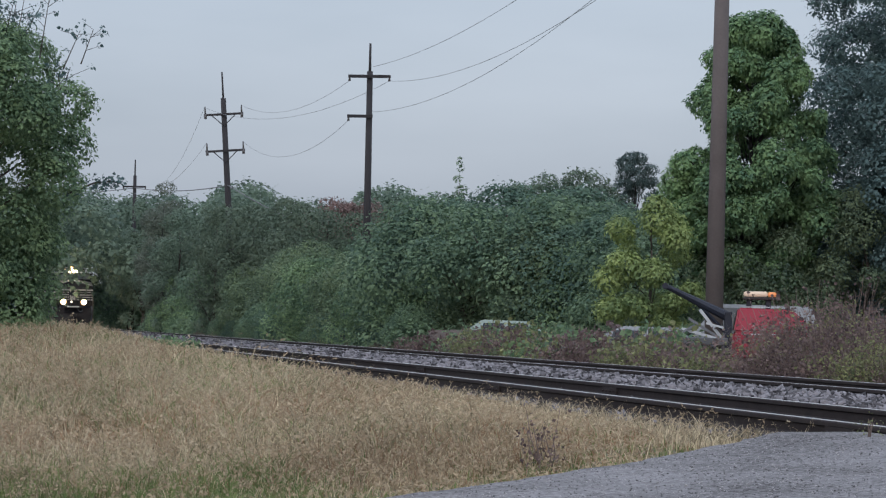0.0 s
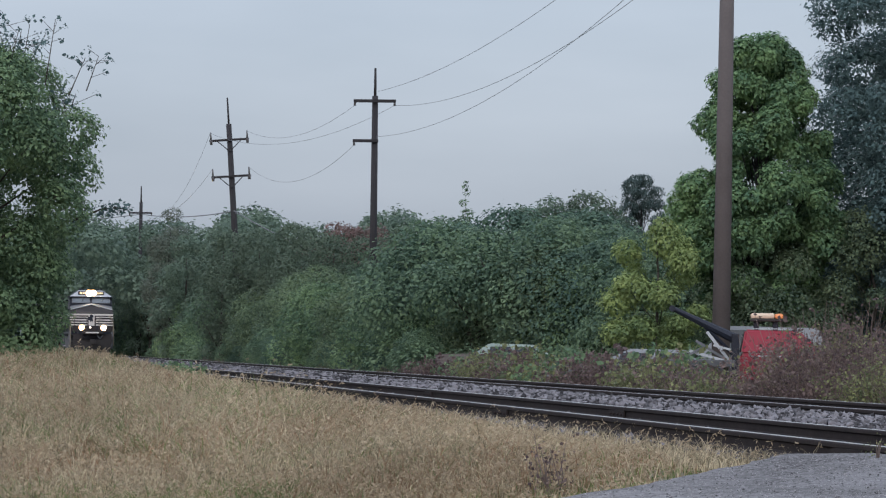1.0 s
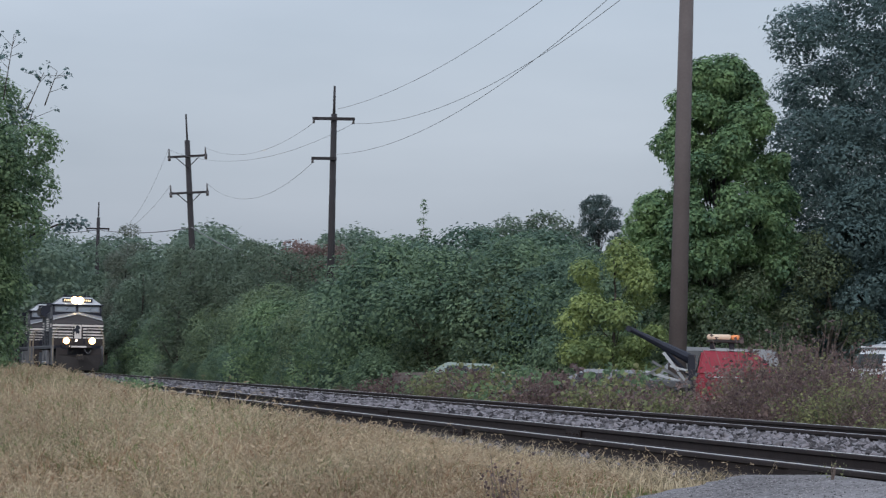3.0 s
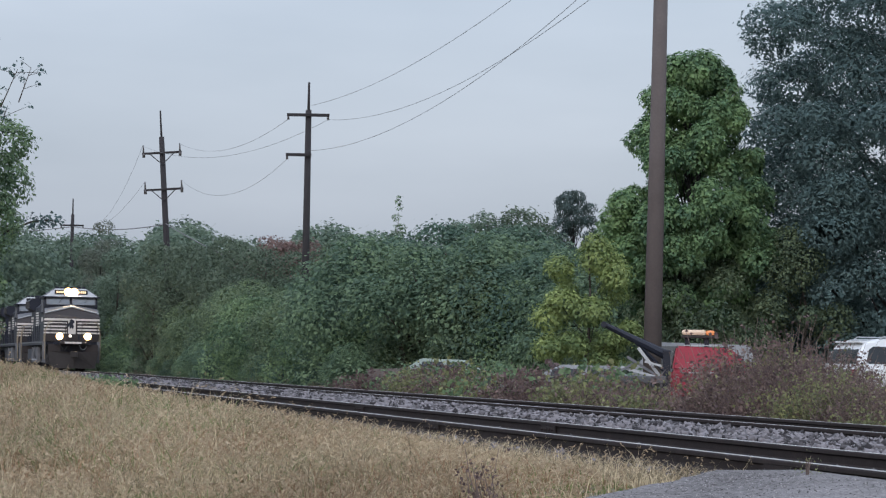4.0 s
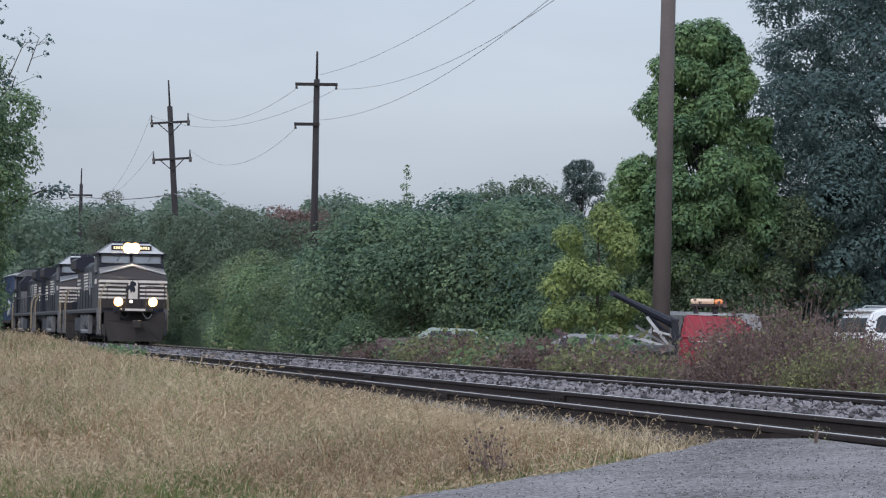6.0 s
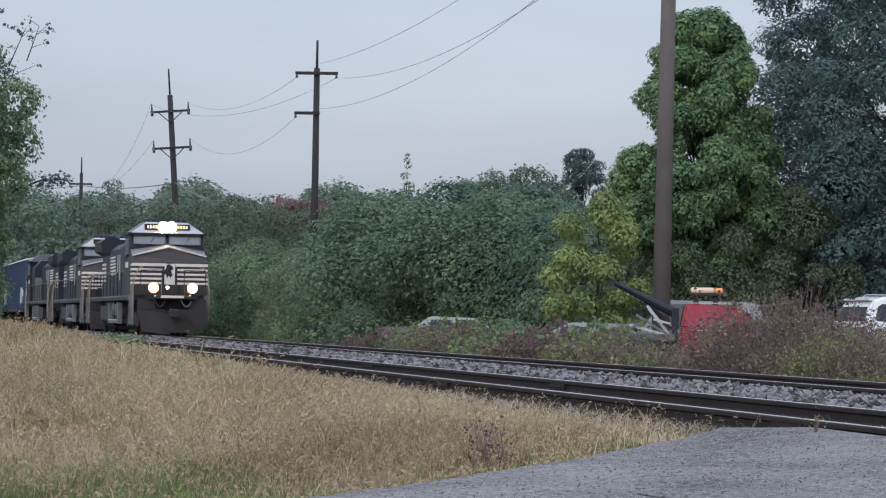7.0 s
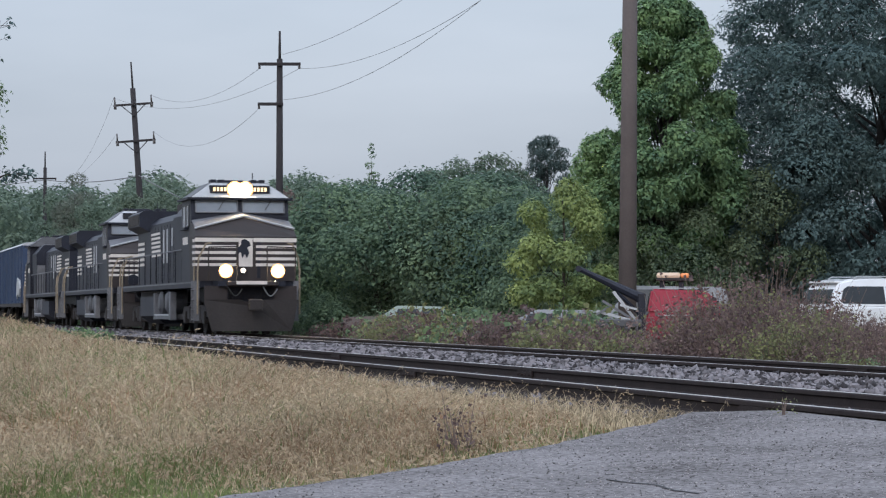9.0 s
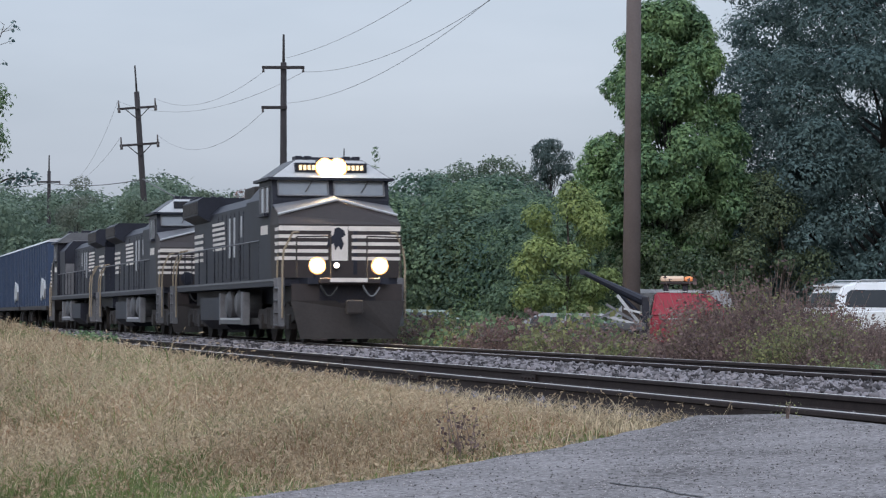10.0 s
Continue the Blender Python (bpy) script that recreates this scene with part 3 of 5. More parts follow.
def make_hedge():
    g = np.random.default_rng(21)
    base = []
    for k, (h, rx, m) in enumerate(((4.6, 2.7, L_HEDGE), (4.8, 2.9, L_HEDGE_B), (4.9, 2.4, L_OLIVE), (4.3, 2.6, L_LIGHT), (4.7, 2.5, L_HEDGE_B), (4.6, 2.7, L_HEDGE))):
        shape = ((0.15, rx * 0.85), (h * 0.25, rx), (h * 0.5, rx * 0.92), (h * 0.75, rx * 0.68), (h * 0.92, rx * 0.38), (h * 1.02, rx * 0.12))
        base.append(lobed_tree("hedge_shrub", (0, 0, 0), shape, 24, 1.05, 18000, 0.099, m, 40 + k,
                               "dense green leafy shrub in the hedge along the railway", "shrub", 0.48, 0.25, 0.16, 0.85, 0.09))
        base[-1]["group"] = "hedge shrubs"
    spots = []
    for u in np.arange(72, 185, 3.9):
        spots.append((u + g.normal() * 0.7, 18.4 + g.normal() * 0.6 + max(0, 88 - u) * 0.3, g.uniform(0.68, 1.16) * (0.82 + 0.18 * min(1, (u - 72) / 30)), (0, 2, 3, 3, 0)))
    for u in np.arange(188, 262, 5.0):
        spots.append((u + g.normal(), 19.5 + g.normal() * 0.8, g.uniform(0.9, 1.2), (0, 4, 5)))
    for u in np.arange(74, 180, 4.8):
        spots.append((u + g.normal(), 22.3 + g.normal() * 0.7, g.uniform(1.14, 1.29) * (0.82 + 0.18 * min(1, (u - 72) / 30)), (4, 5, 0)))
    for u in np.arange(86, 150, 6.5):
        spots.append((u + g.normal() * 2, 16.6 + g.normal() * 0.3, g.uniform(0.3, 0.5), (4, 5)))
    for x, y, q in ((1.9, 80.5, 0.95), (3.4, 78.5, 1.05), (5.4, 80, 1.0), (7.8, 82, 0.95), (0.4, 83, 1.2), (2.6, 84, 1.22), (5.0, 86, 1.2), (8.2, 88, 1.15), (10.5, 84, 0.9), (-2.0, 84, 1.22), (-4.0, 88, 1.25), (-0.8, 88, 1.25), (1.6, 89, 1.27), (-2.9, 90, 1.25), (6.0, 77, 1.0), (8.0, 77.5, 1.05), (10.0, 78, 1.0), (4.2, 74, 0.6), (6.5, 76, 0.6), (3.2, 72, 0.5)):
        p = np.array((x, y))
        spots.append((p @ AWAY, p @ ACROSS, q, (0, 3, 2) if y < 82.5 else (0, 4, 5)))
    for x, y, q, kind in ((-3.6, 86, 0.74, 3), (-2.2, 84.5, 0.66, 2), (0.3, 82.5, 0.72, 3), (2.6, 78, 0.55, 0), (-5.5, 92, 0.82, 3), (-7.2, 98, 0.8, 2), (-9.0, 105, 0.9, 3), (-4.6, 89, 0.6, 0)):
        p = np.array((x, y))
        spots.append((p @ AWAY, p @ ACROSS, q, (kind,)))
    used = set()
    for n, (u, s, q, kinds) in enumerate(spots):
        j = n if n < len(base) else int(g.choice(kinds))
        m = Matrix.Translation(site(u, s, -0.1)) @ pose(0, 0, 0, 0, 0, float(g.uniform(0, 360)))
        ob = base[j] if j not in used else copy_thing(base[j], m)
        ob.matrix_basis = m
        used.add(j)
        ob.scale = (q, q, q * float(g.uniform(0.93, 1.06)))


def make_far_woods():
    g = np.random.default_rng(5)
    lobes = []
    for i in range(420):
        b = g.uniform(-0.27, 0.02)
        y = g.uniform(185, 245)
        top = 1.25 + y * (0.0545 + 0.003 * math.sin(b * 90) + 0.0018 * g.normal())
        r = g.uniform(1.3, 3.0)
        lobes.append((b * y, y, max((top - r) * g.uniform(0.25, 1.0) ** 0.6, r * 0.6), r))
    v, f = lobe_leaves(lobes, 180500, 0.319, 0.5, 0.2, 0.1, 0.8, 9)
    tagged(put("far_woods", mesh_of("far_woods", v, f), L_FAR), "distant line of trees behind the hedge, haze put into its grey-green", "woods", kind="stuff")


def make_tree_belt():
    """Dull trees standing between the hedge and the power poles."""
    g = np.random.default_rng(15)
    base = [lobed_tree("background_tree", (0, 0, 0), ((1.0, 1.6), (3.5, 2.6), (6.0, 2.4), (7.6, 1.5), (8.4, 0.4)), 34, 0.8, 15200, 0.129, m, 140 + k, lab, "tree", 0.45, 0.2, 0.2, 0.85, 0.12)
            for k, (m, lab) in enumerate(((L_BELT, "dull green tree behind the hedge"), (L_FAR, "tree behind the hedge, haze put into its grey-green"), (L_RUST, "tree turning rusty red behind the hedge")))]
    spots = [(-23.2, 165, 1.03, 1), (-17.6, 140, 0.93, 0), (-15.2, 137, 0.92, 0), (-13.2, 134, 0.95, 0), (-11.9, 131, 0.9, 0), (-10.4, 134, 0.97, 2), (-8.9, 134, 0.95, 2), (-10.3, 127, 0.84, 0), (-8.6, 126, 0.82, 0), (-7.0, 128, 0.9, 0),
             (-29.5, 190, 1.24, 1), (-24.6, 171, 1.04, 1), (-5.0, 126, 0.88, 0), (-0.6, 107, 0.88, 0), (0.7, 106, 0.93, 1), (2.0, 106, 0.95, 0), (3.2, 107, 0.88, 0)]
    used = set()
    for x, y, q, j in spots:
        m = pose(x, y, -0.1, 0, 0, float(g.uniform(0, 360)))
        ob = base[j] if j not in used else copy_thing(base[j], m)
        ob.matrix_basis = m
        used.add(j)
        ob.scale = (q, q, q)


make_hedge()
make_far_woods()
make_tree_belt()
roadside = lobed_tree("roadside_tree", (-15.43, 66.0, 0.4), ((0.1, 2.7), (2.0, 3.0), (3.4, 3.25), (4.6, 3.85), (5.6, 3.95), (7.0, 3.7), (8.0, 2.9), (8.6, 1.6)), 260, 0.72, 199500, 0.099, L_LEFT, 61, "large leafy green tree beside the dry grass bank", flat=0.42, droop=0.4, ragged=0.18, trunk_r=0.2, limbs=16, skin=0.5)
lobed_tree("maple_tree", (6.2, 70.0, -0.1), ((2.6, 1.4), (3.8, 2.3), (5.6, 2.6), (6.6, 2.15), (8.3, 1.65), (9.5, 1.15), (10.2, 0.6)), 250, 0.34, 125000, 0.1, L_MAPLE, 164, "tall light green maple tree behind the utility pole", flat=0.45, droop=0.8, ragged=0.6, squash=0.85, trunk_r=0.13, limbs=70, bark=M_DARK_BARK, skin=0.3)
lobed_tree("shade_shrub", (6.7, 69.5, -0.1), ((0.2, 2.2), (2.0, 2.6), (3.6, 2.0), (4.4, 0.8)), 44, 0.6, 28500, 0.084, L_SHADE, 72, "olive shrub under the maple tree, shade put into its leaf colour", "shrub", flat=0.42, droop=0.6, ragged=0.25, trunk_r=0.06)
lobed_tree("young_maple_tree", (9.2, 69.5, -0.1), ((0.3, 1.3), (2.5, 1.6), (4.2, 1.3), (5.4, 0.4)), 30, 0.5, 15200, 0.084, L_SHADE, 64, "young maple under the dark tree, shade put into its leaf colour", flat=0.42, droop=0.6, ragged=0.3, trunk_r=0.08)
lobed_tree("dark_tree", (12.9, 72.0, -0.1), ((0.8, 3.6), (4.0, 5.0), (9.0, 5.3), (12.0, 4.8), (14.5, 3.2), (16.0, 0.8)), 330, 0.85, 313500, 0.114, L_DARK, 65, "large dark green tree towering over the parked cars", flat=0.3, droop=0.2, ragged=0.3, squash=0.6, trunk_r=0.2, limbs=70, bark=M_DARK_BARK)
lobed_tree("dark_tree", (15.0, 84.0, -0.1), ((0.2, 5.0), (4.0, 5.6), (6.5, 4.2), (8.2, 1.5)), 70, 1.1, 26600, 0.167, L_DARK, 66, "lower dark green tree standing farther back", flat=0.4, droop=0.2, ragged=0.15, trunk_r=0.2, limbs=10, bark=M_DARK_BARK)
lobed_tree("yellowing_tree", (3.2, 67.0, -0.1), ((0.4, 0.9), (1.8, 1.35), (3.2, 1.5), (4.2, 1.0), (5.0, 0.3)), 34, 0.42, 18000, 0.087, L_YELLOW, 67, "small yellow-green tree in front of the hedge", flat=0.45, droop=0.75, ragged=0.3, trunk_r=0.07)
lobed_tree("pine_tree", (4.5, 108.0, -0.1), ((5.0, 1.2), (7.2, 1.2), (8.2, 0.95), (8.9, 0.55)), 95, 0.24, 16000, 0.16, L_PINE, 174, "dark pine top rising behind the hedge", flat=0.12, droop=-0.9, ragged=0.5, trunk_r=0.12, bark=M_DARK_BARK, limbs=30, skin=0.1)
lobed_tree("slender_sapling", (-2.75, 96.0, -0.1), ((4.0, 0.5), (6.0, 0.42), (7.0, 0.24), (7.9, 0.1)), 22, 0.2, 1700, 0.084, L_HEDGE, 68, "slender sapling whose tip stands above the hedge", flat=0.4, droop=0.0, ragged=0.5, trunk_r=0.05)


def make_bare_sprays():
    """Sparse leafing twigs that stand above the roadside tree's crown."""
    g = np.random.default_rng(91)
    bm = bmesh.new()
    pts = []
    for i in range(34):
        a = Vector((g.uniform(-0.5, 3.3), g.uniform(-1.5, 1.5), g.uniform(7.2, 8.6)))
        a.z -= max(0.0, a.x - 1.5) * 0.5
        d = Vector((g.normal() * 0.35 + 0.15, g.normal() * 0.2, 1)).normalized()
        b = a + d * g.uniform(0.8, 2.1)
        rod(bm, a, b, 0.02, 0.008, 5)
        for k in range(6):
            p = a.lerp(b, g.uniform(0.35, 1.0))
            e = p + Vector((g.normal() * 0.3, g.normal() * 0.2, g.uniform(0.05, 0.35)))
            rod(bm, p, e, 0.008, 0.005, 4)
            pts.append(e)
    part("bare_twig_spray", bm, M_BARK, roadside, "bare twigs above the crown")
    # one bough reaches out over the grass
    bm = bmesh.new()
    bough = [Vector((3.0, 0.2, 4.1)), Vector((3.8, 0.3, 4.45)), Vector((4.25, 0.3, 4.5)), Vector((4.55, 0.35, 4.42))]
    for k, (a, b) in enumerate(zip(bough, bough[1:])):
        rod(bm, a, b, 0.035 - 0.01 * k, 0.025 - 0.01 * k, 5)
        for q in np.linspace(0, 1, 12):
            pts.append(a.lerp(b, float(q)) + Vector((0, g.normal() * 0.12, g.normal() * 0.08)))
    part("bough", bm, M_BARK, roadside)
    v, f = leaves(np.array([tuple(p) for p in pts]), 0.12, 6, 0.1, 0.4, 0.2, 3)
    put("sparse_leaf_spray", mesh_of("sparse_leaf_spray", v, f), L_DARK, roadside)


make_bare_sprays()
# The wispy tree's leaves are paled to carry the haze in their colour.
lobed_tree("wispy_tree", (-25.0, 170.0, -0.1), ((1.5, 1.5), (6.0, 2.2), (8.8, 1.5), (10.7, 0.6)), 52, 0.54, 15000, 0.12, leaf("hazy_grey_green_leaves", (0.2, 0.225, 0.175), (0.11, 0.13, 0.11), 0.7, 0.5), 77, "thin tree with wispy top behind the hedge, haze put into its grey-green", flat=0.4, droop=0.1, ragged=0.6, trunk_r=0.1, limbs=20, bark=M_DARK_BARK)

# ---- utility poles and wires ----
def make_pole(name, place, height, r, arms, mat, label, lean=(0, 0), tilt=0.0, spike=1.3):
    pole = empty(name, Matrix.Translation(place) @ pose(0, 0, 0, lean[0], lean[1], tilt))
    tagged(pole, label, "utility pole")
    bm = bmesh.new()
    wood = height - spike
    rod(bm, (0, 0, -0.4), (0, 0, wood), r, r * 0.68, 14)
    part("shaft", bm, mat, pole, soft=True)
    if spike:
        part("spike", rod(bmesh.new(), (0, 0, wood - 0.3), (0, 0, height), 0.07, 0.05, 8), mat, pole, "thin spike on the pole top", soft=True)
    ends = []
    for z, half, kind in arms:
        bm = bmesh.new()
        box(bm, -half if kind != "left" else -half, half if kind != "left" else 0.18, -0.07 - r, 0.05 - r, z - 0.07, z + 0.07, 0.01)
        arm = part("crossarm", bm, mat, pole)
        for sx in ((-1, 1) if kind != "left" else (-1,)):
            bm = bmesh.new()
            if kind == "pins":
                rod(bm, (sx * (half - 0.1), -r, z + 0.05), (sx * (half - 0.1), -r, z + 0.55), 0.06, 0.04)
                rod(bm, (sx * (half - 0.1), -r, z - 0.25), (sx * (half - 0.1), -r, z + 0.05), 0.09, 0.09)
            else:
                rod(bm, (sx * (half - 0.06), -r, z - 0.22), (sx * (half - 0.06), -r, z - 0.02), 0.06, 0.04)
            part("insulator", bm, M_INSULATOR, arm, "dark insulator", soft=True)
            if kind == "pins":
                bm = bmesh.new()
                rod(bm, (sx * half * 0.62, -r - 0.02, z - 0.02), (0, -r - 0.02, z - 0.75), 0.03)
                part("brace", bm, mat, arm)
            ends.append(pole.matrix_basis @ Vector((sx * (half - 0.06), -r, z - 0.2 if kind != "pins" else z + 0.5)))
    return ends


def make_wire(a, b, sag, r=0.0085):
    cu = bpy.data.curves.new("overhead_wire", "CURVE")
    cu.dimensions, cu.bevel_depth, cu.bevel_resolution = "3D", r, 1
    sp = cu.splines.new("POLY")
    sp.points.add(32)
    for i in range(33):
        k = i / 32
        p = Vector(a).lerp(Vector(b), k)
        sp.points[i].co = (p.x, p.y, p.z - sag * 4 * k * (1 - k), 1)
    cu.materials.append(M_WIRE)
    ob = tagged(new("overhead_wire", cu), "thin sagging overhead wire between the poles", "wire", "overhead wires")
    return ob


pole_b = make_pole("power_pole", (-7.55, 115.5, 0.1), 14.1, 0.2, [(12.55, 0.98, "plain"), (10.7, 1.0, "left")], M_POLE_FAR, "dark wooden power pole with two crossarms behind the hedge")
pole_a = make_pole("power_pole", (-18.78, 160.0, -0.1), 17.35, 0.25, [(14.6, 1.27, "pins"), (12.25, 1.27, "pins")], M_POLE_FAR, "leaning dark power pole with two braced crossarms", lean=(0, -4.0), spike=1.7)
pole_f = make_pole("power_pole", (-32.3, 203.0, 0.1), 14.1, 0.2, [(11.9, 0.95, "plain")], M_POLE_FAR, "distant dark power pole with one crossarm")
pole_c = make_pole("utility_pole", (4.55, 62.0, -0.05), 13.5, 0.235, [(12.6, 1.1, "plain"), (11.2, 1.1, "left")], M_POLE, "thick brown wooden utility pole beyond the track", lean=(0, 0.6), spike=0)
for a, b, sag in (((-7.4, 115.3, 13.1), (4.5, 61.8, 13.3), 0.92), (pole_b[1], (4.5, 61.8, 11.68), 1.17), ((-7.45, 115.3, 11.0), (4.5, 61.8, 12.2), 1.32)):
    make_wire(a, b, sag)
make_wire((-19.4, 159.7, 9.9), (-32.2, 202.8, 11.9), 0.3, 0.035)
make_wire((-19.4, 159.7, 9.9), (-13.9, 150.0, 7.2), 0.1, 0.03)
make_wire((-32.2, 202.8, 11.9), (-52, 215, 11.7), 0.4, 0.03)
for a, b, sag in ((pole_a[1], pole_b[0], 0.9), (pole_a[0], pole_b[1], 1.2), (pole_a[3], pole_b[2], 1.3), (pole_f[0], pole_a[2], 1.5), (pole_f[1], pole_a[0], 1.6)):
    make_wire(a, b, sag)

# ---- the train ----
M_BLACK = material("dusty_black_paint", (0.023, 0.027, 0.041), 0.5, tint=(0.011, 0.012, 0.02), scale=1.3, fine=14, bump=0.1, amount=0.7, spec=0.28)
M_GRIME = material("road_grime_steel", (0.04, 0.034, 0.033), 0.8, tint=(0.014, 0.012, 0.012), scale=1.8, fine=16, bump=0.4)
# Black front-end steel, browned to put the headlights' glow into the colour.
M_NOSE = material("brown_glow_nose_steel", (0.034, 0.024, 0.024), 0.6, tint=(0.02, 0.016, 0.016), scale=1.4, fine=12, bump=0.25)
M_WHITE = material("dirty_white_paint", (0.78, 0.74, 0.7), 0.5, tint=(0.55, 0.5, 0.46), scale=2.2, fine=22, bump=0.05)
M_CREAM = material("worn_cream_rail", (0.36, 0.29, 0.2), 0.5, tint=(0.2, 0.16, 0.11), scale=3, fine=20, bump=0.05)
# Grey steel; on the locomotives' tops and back panel it stands in for sky light.
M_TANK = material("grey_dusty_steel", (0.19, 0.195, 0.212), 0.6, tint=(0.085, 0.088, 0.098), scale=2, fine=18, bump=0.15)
# Cab glass: the reflected sky is put into the grey-blue base colour.
M_GLASS = material("sky_tinted_window_glass", (0.17, 0.19, 0.215), 0.15, tint=(0.12, 0.135, 0.155), scale=0.8, fine=6, bump=0, spec=0.9, coat=0.6)
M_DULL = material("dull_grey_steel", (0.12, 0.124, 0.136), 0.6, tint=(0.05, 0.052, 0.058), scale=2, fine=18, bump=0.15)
M_RUBBER = material("black_rubber", (0.03, 0.03, 0.03), 0.7, bump=0.1)
M_LAMP = glowing("headlight_lens", (1.0, 0.74, 0.4), 260.0)
# Amber emission for rings that imitate the halo round the lamps.
M_HALO = glowing("lit_amber_reflector", (1.0, 0.5, 0.16), 2.2)
M_BOARD = glowing("lit_number_board", (1.0, 0.75, 0.42), 1.1)
M_BLUE = material("faded_blue_paint", (0.027, 0.056, 0.125), 0.55, tint=(0.014, 0.028, 0.06), scale=1.0, fine=10, bump=0.1)
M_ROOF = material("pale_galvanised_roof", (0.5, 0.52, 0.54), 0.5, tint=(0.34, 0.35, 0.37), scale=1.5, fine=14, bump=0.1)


def bm_box(*args):
    return box(bmesh.new(), *args)


def make_wheelset(parent, x):
    ws = empty("wheelset", pose(x, 0, 0.53), parent)
    for y in (-0.753, 0.753):
        bm = bmesh.new()
        k = 1 if y > 0 else -1
        rod(bm, (0, y - 0.065 * k, 0), (0, y + 0.065 * k, 0), 0.53, 0.525, 20)
        rod(bm, (0, y - 0.095 * k, 0), (0, y - 0.065 * k, 0), 0.555, 0.555, 20)
        rod(bm, (0, y + 0.065 * k, 0), (0, y + 0.11 * k, 0), 0.16, 0.13, 10)
        part("wheel", bm, M_GRIME, ws, "grimy steel wheel")
    part("axle", rod(bmesh.new(), (0, -0.75, 0), (0, 0.75, 0), 0.09), M_GRIME, ws)
    return ws


def make_bogie(parent, x, axles, half):
    bm = bmesh.new()
    for y in (-1.06, 1.06):
        outline = [(-half, 0.62), (-half + 0.25, 0.86), (half - 0.25, 0.86), (half, 0.62), (half - 0.5, 0.5), (0.5, 0.42), (-0.5, 0.42), (-half + 0.5, 0.5)]
        prism(bm, [(x + a, b) for a, b in outline], y - 0.07, y + 0.07)
        for a in axles:
            box(bm, a - 0.2, a + 0.2, y - 0.13, y + 0.13, 0.33, 0.72, 0.03)
        for a, b in zip(axles, axles[1:]):
            for o in (-0.14, 0.14):
                rod(bm, ((a + b) / 2 + o, y, 0.35), ((a + b) / 2 + o, y, 0.85), 0.1, n=8)
    box(bm, x - half + 0.5, x + half - 0.5, -1.0, 1.0, 0.62, 0.9)
    part("bogie_frame", bm, M_GRIME, parent, "grimy cast bogie frame")
    for a in axles:
        make_wheelset(parent, a)


def make_locomotive():
    lo = empty("locomotive")
    tagged(lo, "dusty black diesel locomotive with white nose stripes, headlights lit", "locomotive", "locomotives of the train")
    # underframe and walkway
    bm = bm_box(-10.35, 9.25, -1.52, 1.52, 1.42, 1.62)
    box(bm, 9.25, 10.35, -1.0, 1.0, 1.45, 1.6)
    box(bm, -10.2, 10.2, -0.7, 0.7, 1.0, 1.42)
    part("underframe", bm, M_BLACK, lo)
    for y in (-1.53, 1.53):
        part("sill_stripe", bm_box(-9.2, 9.2, y - 0.006, y + 0.006, 1.55, 1.6), M_TANK, lo, "worn grey reflective sill stripe")
    # nose
    bm = bmesh.new()
    shape = [(-1.5, 1.62), (1.5, 1.62), (1.54, 2.95), (1.5, 3.2), (0.0, 3.56), (-1.5, 3.2), (-1.54, 2.95)]
    front = [bm.verts.new((9.3 if z < 3 else 9.02 - 0.14 * (z > 3.4), y, z)) for y, z in shape]
    back = [bm.verts.new((8.05, y, z if z < 3.1 else z + 0.12 + (0.1 if abs(y) > 0.5 else -0.02))) for y, z in shape]
    n = len(shape)
    bm.faces.new((front[0], front[1], front[2], front[6]))
    bm.faces.new((front[6], front[2], front[3], front[4], front[5]))
    for i in range(n):
        bm.faces.new((front[i], back[i], back[(i + 1) % n], front[(i + 1) % n]))
    part("nose", bm, M_NOSE, lo, "black nose, the headlights' glow put in as brown")
    for sy in (-1, 1):
        bm = bmesh.new()
        rod(bm, (9.06, sy * 1.52, 3.2), (8.93, 0, 3.58), 0.035, n=6)
        part("nose_edge", bm, M_ROOF, lo, "pale edge of the nose")
        # Nose top: black steel coloured grey for the sky it reflects.
        bm = bmesh.new()
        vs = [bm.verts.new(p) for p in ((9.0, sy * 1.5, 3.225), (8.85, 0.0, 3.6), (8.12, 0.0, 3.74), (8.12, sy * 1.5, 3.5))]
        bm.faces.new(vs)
        part("nose_top", bm, M_TANK, lo, "sloping nose top, sky reflection put into its grey")
    for i in range(5):
        z = 2.06 + i * 0.182
        for sy in (-1, 1):
            y0, y1 = (0.3, 1.535) if i < 4 else (0.22, 1.54)
            part("nose_stripe", bm_box(9.302, 9.312, min(sy * y0, sy * y1), max(sy * y0, sy * y1), z, z + (0.085 if i < 4 else 0.12)), M_WHITE, lo, "white nose stripe")
            part("side_stripe", bm_box(8.75, 9.29, sy * 1.535 - 0.006, sy * 1.535 + 0.008, z, z + 0.085), M_WHITE, lo, "white stripe wrapping the nose side")
    bm = bm_box(9.303, 9.316, -0.22, 0.2, 2.05, 2.9)
    emblem = part("emblem", bm, M_WHITE, lo, "plain white emblem panel with a dark shape")
    bm = bmesh.new()
    prism(bm, [(-0.34, 2.36), (-0.3, 2.56), (-0.16, 2.7), (-0.14, 2.84), (-0.04, 2.88), (0.1, 2.8), (0.14, 2.68), (0.04, 2.62), (0.1, 2.46), (0.03, 2.3), (-0.04, 2.42), (-0.12, 2.3), (-0.16, 2.48), (-0.26, 2.42)], 9.317, 9.324, "x")
    part("dark_shape", bm, M_BLACK, emblem)
    part("nose_door_frame", bm_box(9.3, 9.306, 0.34, 0.44, 1.7, 2.9), M_BLACK, lo)
    # cab
    bm = bmesh.new()
